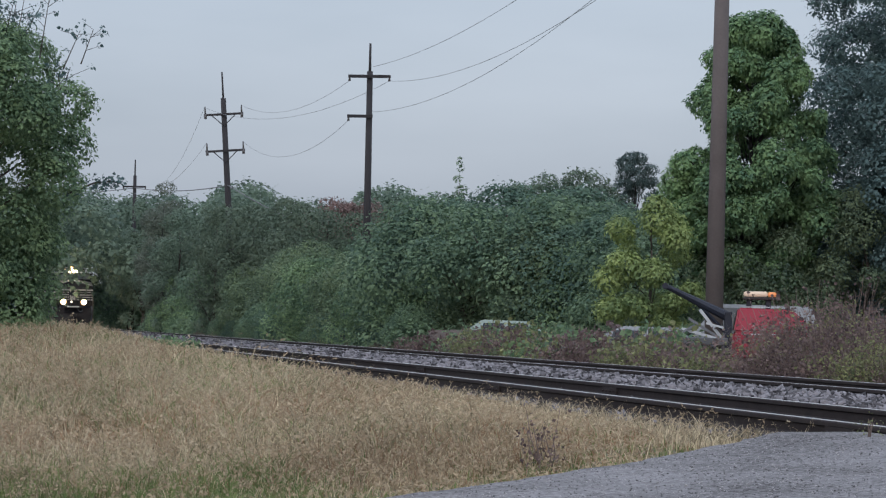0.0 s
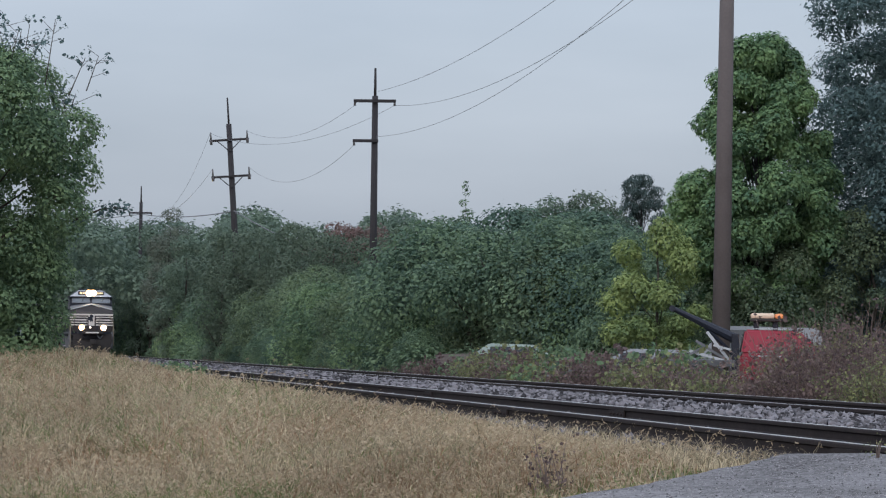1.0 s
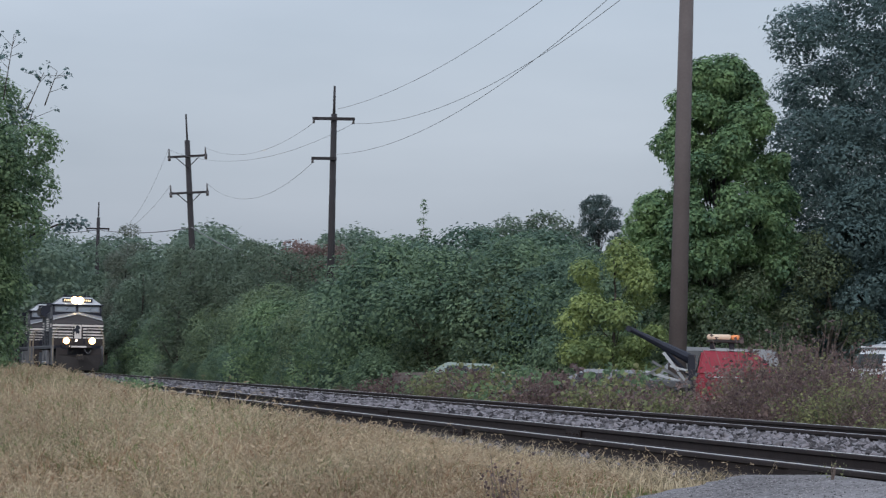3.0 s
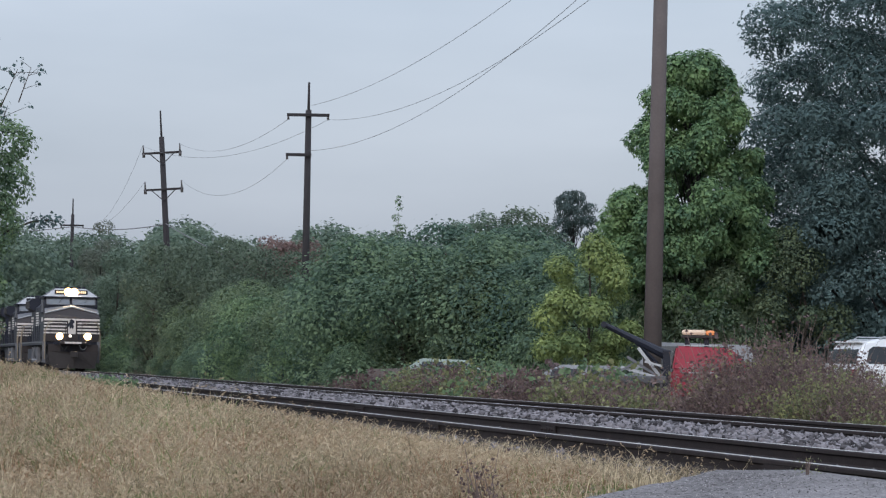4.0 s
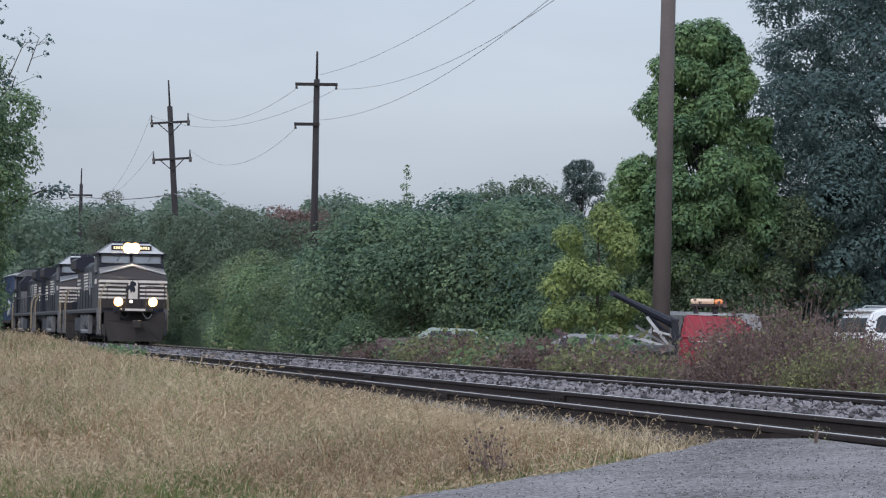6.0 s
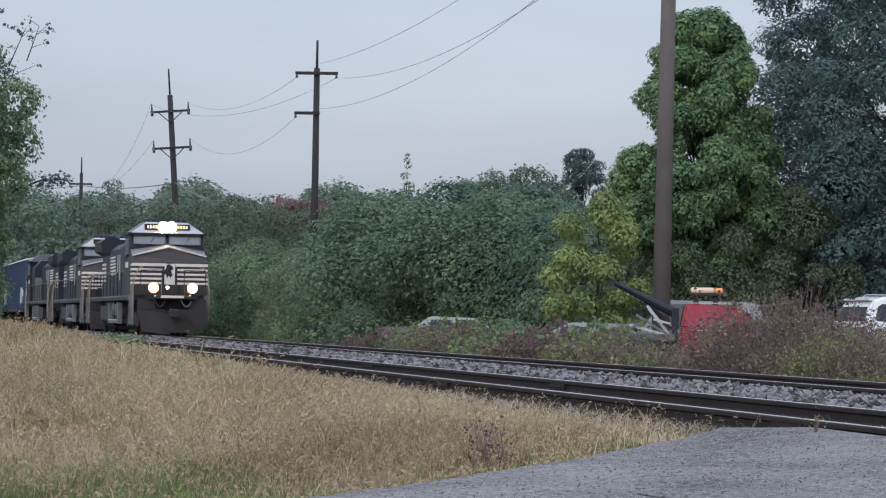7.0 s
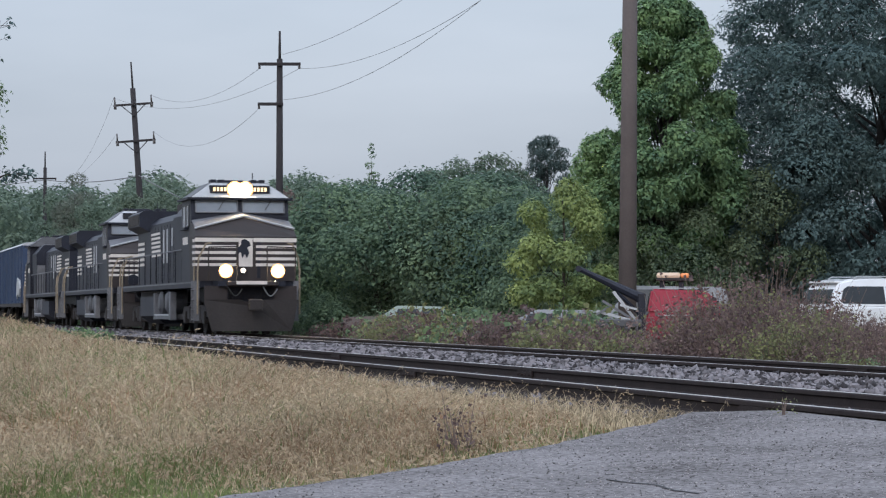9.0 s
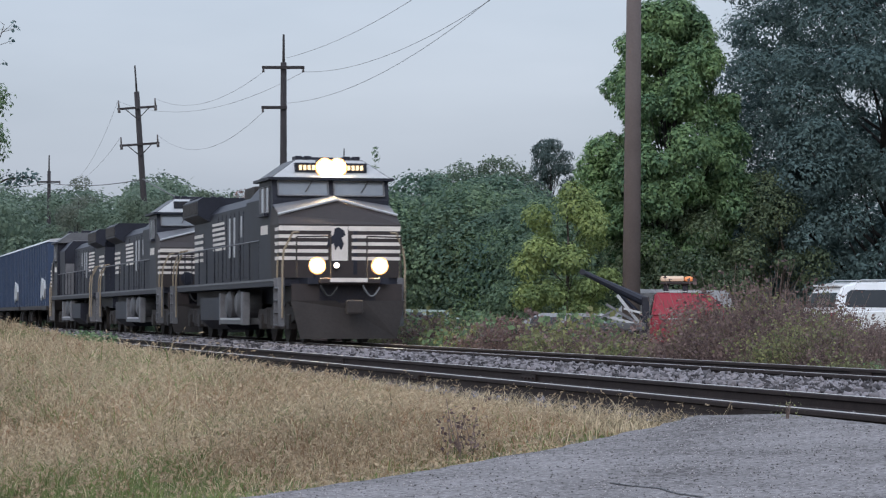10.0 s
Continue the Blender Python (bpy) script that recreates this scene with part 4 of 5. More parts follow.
    prism(bm, [(6.2, 1.62), (8.2, 1.62), (8.2, 3.6), (8.06, 4.16), (6.2, 4.16)], -1.5, 1.5)
    part("cab", bm, M_BLACK, lo)
    bm = bmesh.new()
    low = [(5.95, -1.58, 4.14), (8.22, -1.58, 4.14), (8.22, 1.58, 4.14), (5.95, 1.58, 4.14)]
    high = [(6.0, -0.86, 4.64), (7.9, -0.86, 4.64), (7.9, 0.86, 4.64), (6.0, 0.86, 4.64)]
    a = [bm.verts.new(p) for p in low]
    b = [bm.verts.new(p) for p in high]
    bm.faces.new(a[::-1]), bm.faces.new(b)
    for i in range(4):
        bm.faces.new((a[i], a[(i + 1) % 4], b[(i + 1) % 4], b[i]))
    # Roof greyer than the black cab, with the sky's sheen in the colour.
    part("cab_roof", bm, M_DULL, lo, "cab roof with sloping sides, sky sheen put into its grey")
    bm = bmesh.new()
    vs = [bm.verts.new(p) for p in ((8.235, -1.5, 4.17), (8.235, 1.5, 4.17), (7.935, 0.86, 4.62), (7.935, -0.86, 4.62))]
    vs2 = [bm.verts.new((v.co.x - 0.05, v.co.y, v.co.z)) for v in vs]
    bm.faces.new(vs), bm.faces.new(vs2[::-1])
    for i in range(4):
        bm.faces.new((vs[i], vs2[i], vs2[(i + 1) % 4], vs[(i + 1) % 4]))
    part("brow", bm, M_ROOF, lo, "pale brow over the windscreen")
    bm = bm_box(5.95, 8.27, -1.62, -1.5, 4.1, 4.17)
    box(bm, 5.95, 8.27, 1.5, 1.62, 4.1, 4.17)
    box(bm, 8.2, 8.28, -1.62, 1.62, 4.1, 4.16)
    part("rain_gutter", bm, M_BLACK, lo)
    for y0, y1 in ((-1.36, -0.08), (0.08, 1.36)):
        bm = bmesh.new()
        vs = [(8.225, y0, 3.72), (8.225, y1, 3.72), (8.125, y1, 4.07), (8.125, y0, 4.07)]
        f = [bm.verts.new(p) for p in vs]
        g = [bm.verts.new((p[0] - 0.03, p[1], p[2])) for p in vs]
        bm.faces.new(f), bm.faces.new(g[::-1])
        for i in range(4):
            bm.faces.new((f[i], g[i], g[(i + 1) % 4], f[(i + 1) % 4]))
        pane = part("windscreen_pane", bm, M_GLASS, lo, "windscreen pane, sky reflection put into its grey")
        ym = (y0 + y1) / 2
        bm = bmesh.new()
        pipe(bm, [(8.25, y0, 3.71), (8.25, y1, 3.71), (8.14, y1, 4.08), (8.14, y0, 4.08), (8.25, y0, 3.71)], 0.022, 5)
        part("frame", bm, M_TANK, pane, "pale window rubber")
        bm = bmesh.new()
        rod(bm, (8.15, ym + 0.25, 4.1), (8.235, ym + 0.05, 3.8), 0.014, n=5)
        part("wiper", bm, M_RUBBER, pane)
        part("number_board", bm_box(7.98, 8.18, y0 * 0.4 + y1 * 0.6 - 0.33 if y0 < 0 else y0 * 0.6 + y1 * 0.4 - 0.27, y0 * 0.4 + y1 * 0.6 + 0.27 if y0 < 0 else y0 * 0.6 + y1 * 0.4 + 0.33, 4.3, 4.54), M_BLACK, lo)
        nb = lo.children[-1]
        c = (y0 * 0.4 + y1 * 0.6 - 0.03) if y0 < 0 else (y0 * 0.6 + y1 * 0.4 + 0.03)
        part("panel", bm_box(8.18, 8.184, c - 0.26, c + 0.26, 4.34, 4.5), M_GRIME, nb)
        for k in range(4):
            part("bar", bm_box(8.185, 8.188, c - 0.2 + k * 0.11, c - 0.13 + k * 0.11, 4.36, 4.48), M_BOARD, nb, "warm lit bar")
    # roof fittings
    for y in (-0.75, -0.5, 0.5, 0.75):
        part("roof_box", bm_box(7.3, 7.75, y - 0.09, y + 0.09, 4.64, 4.74, 0.02), M_BLACK, lo)
    part("air_conditioner", bm_box(6.5, 7.0, -0.3, 0.3, 4.64, 4.76, 0.03), M_BLACK, lo)
    bm = bmesh.new()
    rod(bm, (6.9, 0.6, 4.64), (6.9, 0.6, 5.0), 0.015, n=5)
    part("aerial", bm, M_BLACK, lo)
    # head lamps
    bm = bm_box(7.9, 8.2, -0.36, 0.36, 4.22, 4.62, 0.03)
    hl = part("headlight", bm, M_BLACK, lo)
    # Lenses drawn oversize, with added glowing amber rings, to imitate glare.
    for y in (-0.16, 0.16):
        part("lens", rod(bmesh.new(), (8.2, y, 4.42), (8.225, y, 4.42), 0.19, 0.17, 18), M_LAMP, hl, "lit round headlight lens")
    for y in (-0.16, 0.16):
        part("reflector", rod(bmesh.new(), (8.19, y, 4.42), (8.208, y, 4.42), 0.25, 0.24, 18), M_HALO, hl, "warm lit reflector rim")
    for y in (-0.78, 0.78):
        bm = bmesh.new()
        rod(bm, (10.15, y, 1.9), (10.38, y, 1.9), 0.15, 0.19, 14)
        box(bm, 10.16, 10.34, y - 0.05, y + 0.05, 1.6, 1.78)
        dl = part("ditch_light", bm, M_BLACK, lo)
        # Added glowing ring: the ditch light's orange halo.
        part("reflector", rod(bmesh.new(), (10.372, y, 1.9), (10.386, y, 1.9), 0.215, 0.205, 18), M_HALO, dl, "warm lit reflector rim")
        part("lens", rod(bmesh.new(), (10.38, y, 1.9), (10.4, y, 1.9), 0.165, 0.15, 18), M_LAMP, dl, "lit round ditch light lens")
    cl = part("nose_lamp", rod(bmesh.new(), (9.3, -0.1, 1.93), (9.38, -0.1, 1.93), 0.09, 0.09, 12), M_BLACK, lo)
    part("lens", rod(bmesh.new(), (9.38, -0.1, 1.93), (9.39, -0.1, 1.93), 0.07, 0.07, 12), glowing("small_lamp_lens", (1, 0.85, 0.65), 4), cl)
    # front end: anticlimber, plough, coupler, hoses, steps
    bm = bm_box(10.2, 10.6, -0.75, 0.75, 1.46, 1.6, 0.03)
    part("anticlimber", bm, M_NOSE, lo)
    part("anticlimber_edge", bm_box(10.601, 10.608, -0.5, 0.42, 1.5, 1.6), M_WHITE, lo, "white front edge of the anticlimber")
    part("end_sheet", bm_box(10.05, 10.2, -1.38, 1.38, 0.95, 1.46), M_NOSE, lo)
    bm = bmesh.new()
    for sy in (-1, 1):
        f = [bm.verts.new(p) for p in ((10.55, 0, 0.12), (10.4, sy * 1.2, 0.12), (10.3, sy * 1.42, 1.05), (10.5, sy * 0.35, 1.05), (10.5, 0, 0.85))]
        g = [bm.verts.new((v.co.x - 0.06, v.co.y, v.co.z)) for v in f]
        bm.faces.new(f), bm.faces.new(g)
        for i in range(5):
            bm.faces.new((f[i], g[i], g[(i + 1) % 5], f[(i + 1) % 5]))
    part("plough", bm, M_GRIME, lo, "grimy steel snow plough")
    bm = bm_box(10.5, 11.05, -0.12, 0.12, 0.78, 1.0, 0.03)
    box(bm, 10.95, 11.15, -0.2, 0.2, 0.72, 1.06, 0.05)
    part("coupler", bm, M_GRIME, lo)
    bm = bm_box(-11.15, -10.35, -0.14, 0.14, 0.76, 1.02, 0.03)
    part("rear_coupler", bm, M_GRIME, lo)
    for y, m in ((0.3, M_TANK), (-0.75, M_RUBBER)):
        bm = bmesh.new()
        pipe(bm, [(10.62, y + 0.42 * k / 8, 1.42 - 0.24 * math.sin(k / 8 * math.pi) - 0.05 * k / 8) for k in range(9)], 0.02, 6)
        part("air_hose", bm, m, lo)
    for sx, x0 in ((1, 9.45), (-1, -9.45)):
        for sy in (-1, 1):
            bm = bmesh.new()
            for k in range(4):
                z = 0.45 + k * 0.3
                box(bm, x0 - 0.28, x0 + 0.28, sy * 1.5 - 0.14, sy * 1.5 + 0.02, z, z + 0.03)
            for x in (x0 - 0.3, x0 + 0.3):
                box(bm, x - 0.02, x + 0.02, sy * 1.5 - 0.14, sy * 1.5 + 0.02, 0.42, 1.62)
            part("steps", bm, M_TANK, lo, "grey side steps")
            for x in (x0 - 0.36, x0 + 0.36):
                bm = bmesh.new()
                pipe(bm, [(x, sy * 1.54, 0.62), (x, sy * 1.54, 1.9), (x - sx * 0.02, sy * 1.5, 2.3), (x + sx * 0.1, sy * 1.3, 2.72), (x + sx * 0.1, sy * 1.15, 2.74)], 0.026, 6)
                part("grab_rail", bm, M_CREAM, lo, "worn cream grab rail")
    for sy in (-1, 1):
        bm = bmesh.new()
        pipe(bm, [(10.4, sy * 1.3, 1.62), (10.4, sy * 1.3, 2.6), (10.4, sy * 0.45, 2.62), (10.4, sy * 0.45, 1.62)], 0.02, 6)
        part("front_handrail", bm, M_GRIME, lo)
    # side handrails
    for sy in (-1, 1):
        bm = bmesh.new()
        rod(bm, (-9.2, sy * 1.46, 2.62), (6.0, sy * 1.46, 2.62), 0.022, n=6)
        part("handrail", bm, M_TANK, lo, "grey walkway handrail")
        for x in np.arange(-9.2, 6.1, 1.52):
            part("stanchion", rod(bmesh.new(), (x, sy * 1.46, 1.6), (x, sy * 1.46, 2.62), 0.02, n=6), M_BLACK, lo)
    # hood
    hood = [(-0.92, 1.62), (0.92, 1.62), (0.92, 3.75), (0.6, 4.02), (-0.6, 4.02), (-0.92, 3.75)]
    part("hood", prism(bmesh.new(), hood, -9.3, 4.4, "x"), M_BLACK, lo)
    wide = [(-1.36, 1.62), (1.36, 1.62), (1.4, 3.7), (1.0, 4.16), (-1.0, 4.16), (-1.4, 3.7)]
    part("blower_housing", prism(bmesh.new(), wide, 3.6, 6.2, "x"), M_BLACK, lo)
    # Paler slab that carries the sky's reflection on the hood roof.
    part("blower_roof", bm_box(3.7, 6.1, -0.95, 0.95, 4.162, 4.2), M_TANK, lo, "hood roof, sky reflection put in as paler grey")
    rad = [(-0.92, 3.55), (0.92, 3.55), (1.3, 3.75), (1.3, 4.2), (1.15, 4.3), (-1.15, 4.3), (-1.3, 4.2), (-1.3, 3.75)]
    radiator = part("radiator", prism(bmesh.new(), rad, -9.3, -6.0, "x"), M_BLACK, lo, "overhanging dark radiator box")
    for sy in (-1, 1):
        for k in range(6):
            part("louvre", bm_box(-9.2 + k * 0.52, -8.74 + k * 0.52, sy * 1.305 - 0.012, sy * 1.305 + 0.012, 3.8, 4.16), M_GRIME, radiator)
    bm = bm_box(-2.6, -0.9, -0.42, 0.42, 4.0, 4.4, 0.05)
    part("exhaust_stack", bm, M_GRIME, lo)
    for sy in (-1, 1):
        for k in range(11):
            x = -5.0 + k * 0.77
            part("hood_door", bm_box(x, x + 0.68, sy * 0.925 - 0.015, sy * 0.925 + 0.015, 1.75, 3.65), M_BLACK, lo)
        y = sy * 0.945
        for k in range(6):
            part("white_bar", bm_box(-5.2 - 0.04 * k, -2.9 - 0.04 * k, y - 0.006, y + 0.006, 2.62 + k * 0.15, 2.7 + k * 0.15), M_WHITE, lo, "short white stripe")
        for x0, x1, z0, z1 in ((-2.2, -1.95, 2.35, 3.5), (-1.35, -1.1, 2.35, 3.5), (-0.1, 0.1, 2.9, 3.5)):
            part("letter_bar", bm_box(x0, x1, y - 0.006, y + 0.006, z0, z1), M_ROOF, lo, "tall white bar of lettering on the hood")
        for k in range(5):
            part("white_bar", bm_box(-9.1, -7.3, y - 0.006, y + 0.006, 2.35 + k * 0.19, 2.45 + k * 0.19), M_WHITE, lo, "short white stripe")
        for x0, x1 in ((6.5, 7.1), (7.25, 7.75)):
            w = part("side_window", bm_box(x0, x1, sy * 1.5 - 0.015, sy * 1.5 + 0.015, 3.3, 3.95), M_GLASS, lo, "cab side window")
            bm = bmesh.new()
            yy = sy * 1.52
            pipe(bm, [(x0, yy, 3.3), (x1, yy, 3.3), (x1, yy, 3.95), (x0, yy, 3.95), (x0, yy, 3.3)], 0.02, 4)
            part("frame", bm, M_TANK, w)
        part("cab_number", bm_box(6.5, 7.5, sy * 1.505 - 0.006, sy * 1.505 + 0.006, 2.75, 2.98), M_WHITE, lo, "plain white bar of lettering")
        part("arm_rest", bm_box(6.5, 7.6, sy * 1.56 - 0.06, sy * 1.56 + 0.06, 3.2, 3.27), M_BLACK, lo)
        # Rear wall facing: sky light on it is put into the pale grey.
        part("back_panel", bm_box(3.575, 3.598, min(sy * 0.945, sy * 1.36), max(sy * 0.945, sy * 1.36), 1.66, 3.1), M_TANK, lo, "cab's rear wall, sky light put in as pale grey")
        # tank, drums, brackets
        for x in (0.55, 2.25):
            bm = bmesh.new()
            rod(bm, (x, sy * 0.8, 1.0), (x, sy * 1.36, 1.0), 0.4, 0.4, 20)
            rod(bm, (x, sy * 1.36, 1.0), (x, sy * 1.46, 1.0), 0.4, 0.24, 20)
            part("air_drum", bm, M_DULL, lo, "dull grey air drum beside the fuel tank")
        for a, b, z in ((-0.5, -0.3, 1.32), (3.3, 3.62, 1.32)):
            part("bracket", bm_box(a, b, min(sy * 1.3, sy * 1.5), max(sy * 1.3, sy * 1.5), 0.42, z, 0.02), M_TANK, lo, "pale grey drum bracket")
        part("drum_shelf", bm_box(-0.296, 3.296, min(sy * 0.8, sy * 1.49), max(sy * 0.8, sy * 1.49), 0.44, 0.62, 0.02), M_TANK, lo, "pale grey shelf under the air drums")
        part("shelf_lip", bm_box(-0.2, 3.2, min(sy * 1.494, sy * 1.51), max(sy * 1.494, sy * 1.51), 0.56, 0.61), M_ROOF, lo, "pale worn lip of the drum shelf")
    bm = bmesh.new()
    prism(bm, [(-1.45, 1.2), (-1.45, 0.55), (-1.1, 0.28), (1.1, 0.28), (1.45, 0.55), (1.45, 1.2)], -4.4, -0.6, "x")
    part("fuel_tank", bm, M_BLACK, lo, "grimy fuel tank")
    for x in (6.6, -6.6):
        make_bogie(lo, x, (x - 2.0, x, x + 2.0), 2.75)
    return lo


def make_boxcar():
    car = empty("freight_car")
    tagged(car, "tall faded blue freight car with ribbed steel sides", "freight car", "freight cars of the train")
    part("body", bm_box(-8.3, 8.3, -1.48, 1.48, 1.1, 4.35, 0.05), M_BLUE, car)
    bm = bmesh.new()
    prism(bm, [(-1.52, 4.35), (1.52, 4.35), (1.3, 4.5), (0.4, 4.6), (-0.4, 4.6), (-1.3, 4.5)], -8.35, 8.35, "x")
    part("roof", bm, M_ROOF, car, "pale galvanised roof")
    for sy in (-1, 1):
        for x in np.arange(-8.1, 8.2, 1.08):
            part("rib", bm_box(x - 0.05, x + 0.05, sy * 1.48 - 0.05, sy * 1.48 + 0.05, 1.15, 4.33), M_BLUE, car)
        part("sill", bm_box(-8.3, 8.3, sy * 1.48 - 0.06, sy * 1.48 + 0.06, 0.95, 1.15), M_GRIME, car)
        bm = bmesh.new()
        prism(bm, [(5.2, 1.6), (5.8, 1.4), (6.4, 1.7), (7.2, 1.5), (7.6, 2.0), (7.0, 2.5), (6.4, 2.3), (5.9, 2.6), (5.4, 2.2)], sy * 1.5 - 0.07, sy * 1.5 + 0.045)
        part("paint_patch", bm, M_ROOF, car, "pale spray-painted patch")
        for k in range(7):
            part("ladder_rung", rod(bmesh.new(), (7.7, sy * 1.54, 1.3 + k * 0.42), (8.2, sy * 1.54, 1.3 + k * 0.42), 0.015, n=5), M_TANK, car)
    part("underframe", bm_box(-8.8, 8.8, -0.4, 0.4, 0.75, 1.1), M_GRIME, car)
    for x in (5.9, -5.9):
        make_bogie(car, x, (x - 0.88, x + 0.88), 1.35)
    return car


TRAIN = []
lead = make_locomotive()
TRAIN.append((lead, 8.0))
for k in (1, 2):
    TRAIN.append((copy_thing(lead, Matrix.Identity(4)), 8.0 + 22.3 * k))
for unit, _ in TRAIN[1:]:    # the trailing units run with their lamps out
    for c in unit.children_recursive:
        if c.name.startswith(("lens", "reflector", "bar")):
            c.material_slots[0].link = "OBJECT"
            c.material_slots[0].material = M_BLACK
            c["label"] = "unlit glass"
    unit["label"] = "dusty black diesel locomotive with white nose stripes, lamps out"
first_car = make_boxcar()
TRAIN.append((first_car, 8.0 + 22.3 * 2 + 11.15 + 9.0))
for k in range(1, 5):
    TRAIN.append((copy_thing(first_car, Matrix.Identity(4)), 8.0 + 22.3 * 2 + 11.15 + 9.0 + 17.9 * k))
SPEED = 13.05 / 0.97014
REVERSED = TRAIN[2][0]    # the third unit runs cab last
REVERSED["label"] = "dusty black diesel locomotive running cab last, lamps out"


def travel(t, behind):
    """The pose of a vehicle whose middle is that far behind the leading headlight."""
    u = (193.9 - 0.24254 * FAR_TRACK) / 0.97014 - SPEED * t + behind
    return Matrix.Translation(site(u, FAR_TRACK, RAIL_TOP)) @ pose(0, 0, 0, 0, 0, -75.964)

# ---- parked vehicles and brush beyond the track ----
M_RED = material("faded_red_paint", (0.32, 0.028, 0.05), 0.55, tint=(0.2, 0.02, 0.035), scale=1.2, fine=12, bump=0.05, spec=0.3)
M_CAR_WHITE = material("white_car_paint", (0.78, 0.8, 0.82), 0.3, tint=(0.66, 0.68, 0.7), scale=1.0, fine=8, bump=0, coat=0.5)
M_SILVER = material("silver_car_paint", (0.4, 0.42, 0.44), 0.35, 0.3, tint=(0.28, 0.3, 0.31), scale=1.0, fine=8, bump=0, coat=0.4)
M_DULL_CAR = material("dull_grey_car_paint", (0.27, 0.285, 0.3), 0.5, tint=(0.17, 0.18, 0.19), scale=1.0, fine=8, bump=0.03)
M_PALE_GREEN = material("faded_pale_green_paint", (0.3, 0.36, 0.32), 0.5, tint=(0.18, 0.23, 0.2), scale=1.2, fine=8, bump=0.05)
M_PRIMER = material("rusty_pinkish_primer", (0.2, 0.175, 0.17), 0.7, tint=(0.11, 0.09, 0.085), scale=1.2, fine=12, bump=0.1)
M_CARGLASS = material("tinted_car_glass", (0.04, 0.045, 0.05), 0.15, tint=(0.02, 0.024, 0.028), scale=0.5, fine=4, bump=0, spec=0.35, coat=0.0)
M_LENS = material("cream_lens", (0.78, 0.62, 0.47), 0.35, tint=(0.6, 0.42, 0.28), scale=3, fine=20, bump=0)
M_AMBER = glowing("amber_lens", (0.85, 0.3, 0.1), 0.05)


def tyre_and_rim(parent, x, y, r=0.34):
    k = 1 if y > 0 else -1
    w = part("wheel", rod(bmesh.new(), (x, y - 0.11 * k, r), (x, y + 0.11 * k, r), r, r * 0.96, 20), M_RUBBER, parent)
    part("rim", rod(bmesh.new(), (x, y + 0.1 * k, r), (x, y + 0.12 * k, r), r * 0.62, r * 0.58, 14), M_SILVER, w, "silver wheel rim")


def make_car(name, m, body, cabin, half, paint, roof_paint, label, belt, r=0.33, wheels=(-1.3, 1.3), category="car"):
    """A car: the lower body and the cabin are side outlines (x, z); the cabin leans in towards its roof."""
    car = empty(name, m)
    tagged(car, label, category)
    bm = bmesh.new()
    prism(bm, body, -half, half)
    bmesh.ops.bevel(bm, geom=[e for e in bm.edges], offset=0.05, segments=2, affect="EDGES")
    part("body", bm, paint, car)
    bm = bmesh.new()
    top = max(z for _, z in cabin)
    one, two = [], []
    for x, z in cabin:
        y = half - 0.05 - 0.2 * (z - belt) / (top - belt)
        one.append(bm.verts.new((x, -y, z)))
        two.append(bm.verts.new((x, y, z)))
    n = len(cabin)
    bm.faces.new(one), bm.faces.new(two[::-1])
    for i in range(n):
        bm.faces.new((one[i], one[(i + 1) % n], two[(i + 1) % n], two[i]))
    bmesh.ops.bevel(bm, geom=[e for e in bm.edges], offset=0.04, segments=4, affect="EDGES")
    part("cabin", bm, roof_paint, car)
    lo, hi = cabin[0], cabin[-1]
    x0, x1 = lo[0], hi[0]
    z0, z1 = belt + 0.04, top - 0.1
    for sy in (-1, 1):
        k = (top - belt)
        spans = [(0.2, 0.47), (0.52, 0.8)]
        for a, b in spans:
            bm = bmesh.new()
            vs = []
            for q, z in ((a, z0), (b, z0), (b, z1), (a, z1)):
                shrink = 0.14 * (z - z0) / k
                xx = x0 + (x1 - x0) * (q + (0.5 - q) * shrink)
                y = half - 0.05 - 0.2 * (z - belt) / k + 0.012
                vs.append((xx, y, z))
            f = [bm.verts.new((x, sy * y, z)) for x, y, z in vs]
            g = [bm.verts.new((x, sy * (y - 0.03), z)) for x, y, z in vs]
            bm.faces.new(f), bm.faces.new(g[::-1])
            for i in range(4):
                bm.faces.new((f[i], g[i], g[(i + 1) % 4], f[(i + 1) % 4]))
            part("side_window", bm, M_CARGLASS, car, "dark tinted side window")
    ends = [(cabin[0], cabin[1], -1), (cabin[-1], cabin[-2], 1)]
    for (xa, za), (xb, zb), d in ends:
        bm = bmesh.new()
        vs = []
        for q, w in ((0.14, half - 0.18), (0.86, half - 0.33)):
            for s in (-1, 1):
                vs.append((xa + (xb - xa) * q + d * 0.015, s * w, za + (zb - za) * q))
        vs = [vs[0], vs[1], vs[3], vs[2]]
        f = [bm.verts.new(v) for v in vs]
        g = [bm.verts.new((v[0] - d * 0.03, v[1], v[2] - 0.02)) for v in vs]
        bm.faces.new(f), bm.faces.new(g[::-1])
        for i in range(4):
            bm.faces.new((f[i], g[i], g[(i + 1) % 4], f[(i + 1) % 4]))
        part("windscreen" if d > 0 else "rear_window", bm, M_CARGLASS, car)
    for x in wheels:
        for y in (-half + 0.06, half - 0.06):
            tyre_and_rim(car, x, y, r)
    xr = min(x for x, _ in body)
    for sy in (-1, 1):
        part("tail_light", bm_box(xr - 0.012, xr + 0.1, sy * (half - 0.16) - 0.1, sy * (half - 0.16) + 0.1, belt - 0.25, belt - 0.02), M_RED, car, "red tail light")
    return car


SUV_BODY = [(-2.2, 0.35), (2.2, 0.35), (2.25, 0.7), (2.1, 0.95), (1.1, 1.05), (-2.2, 1.08), (-2.25, 0.6)]
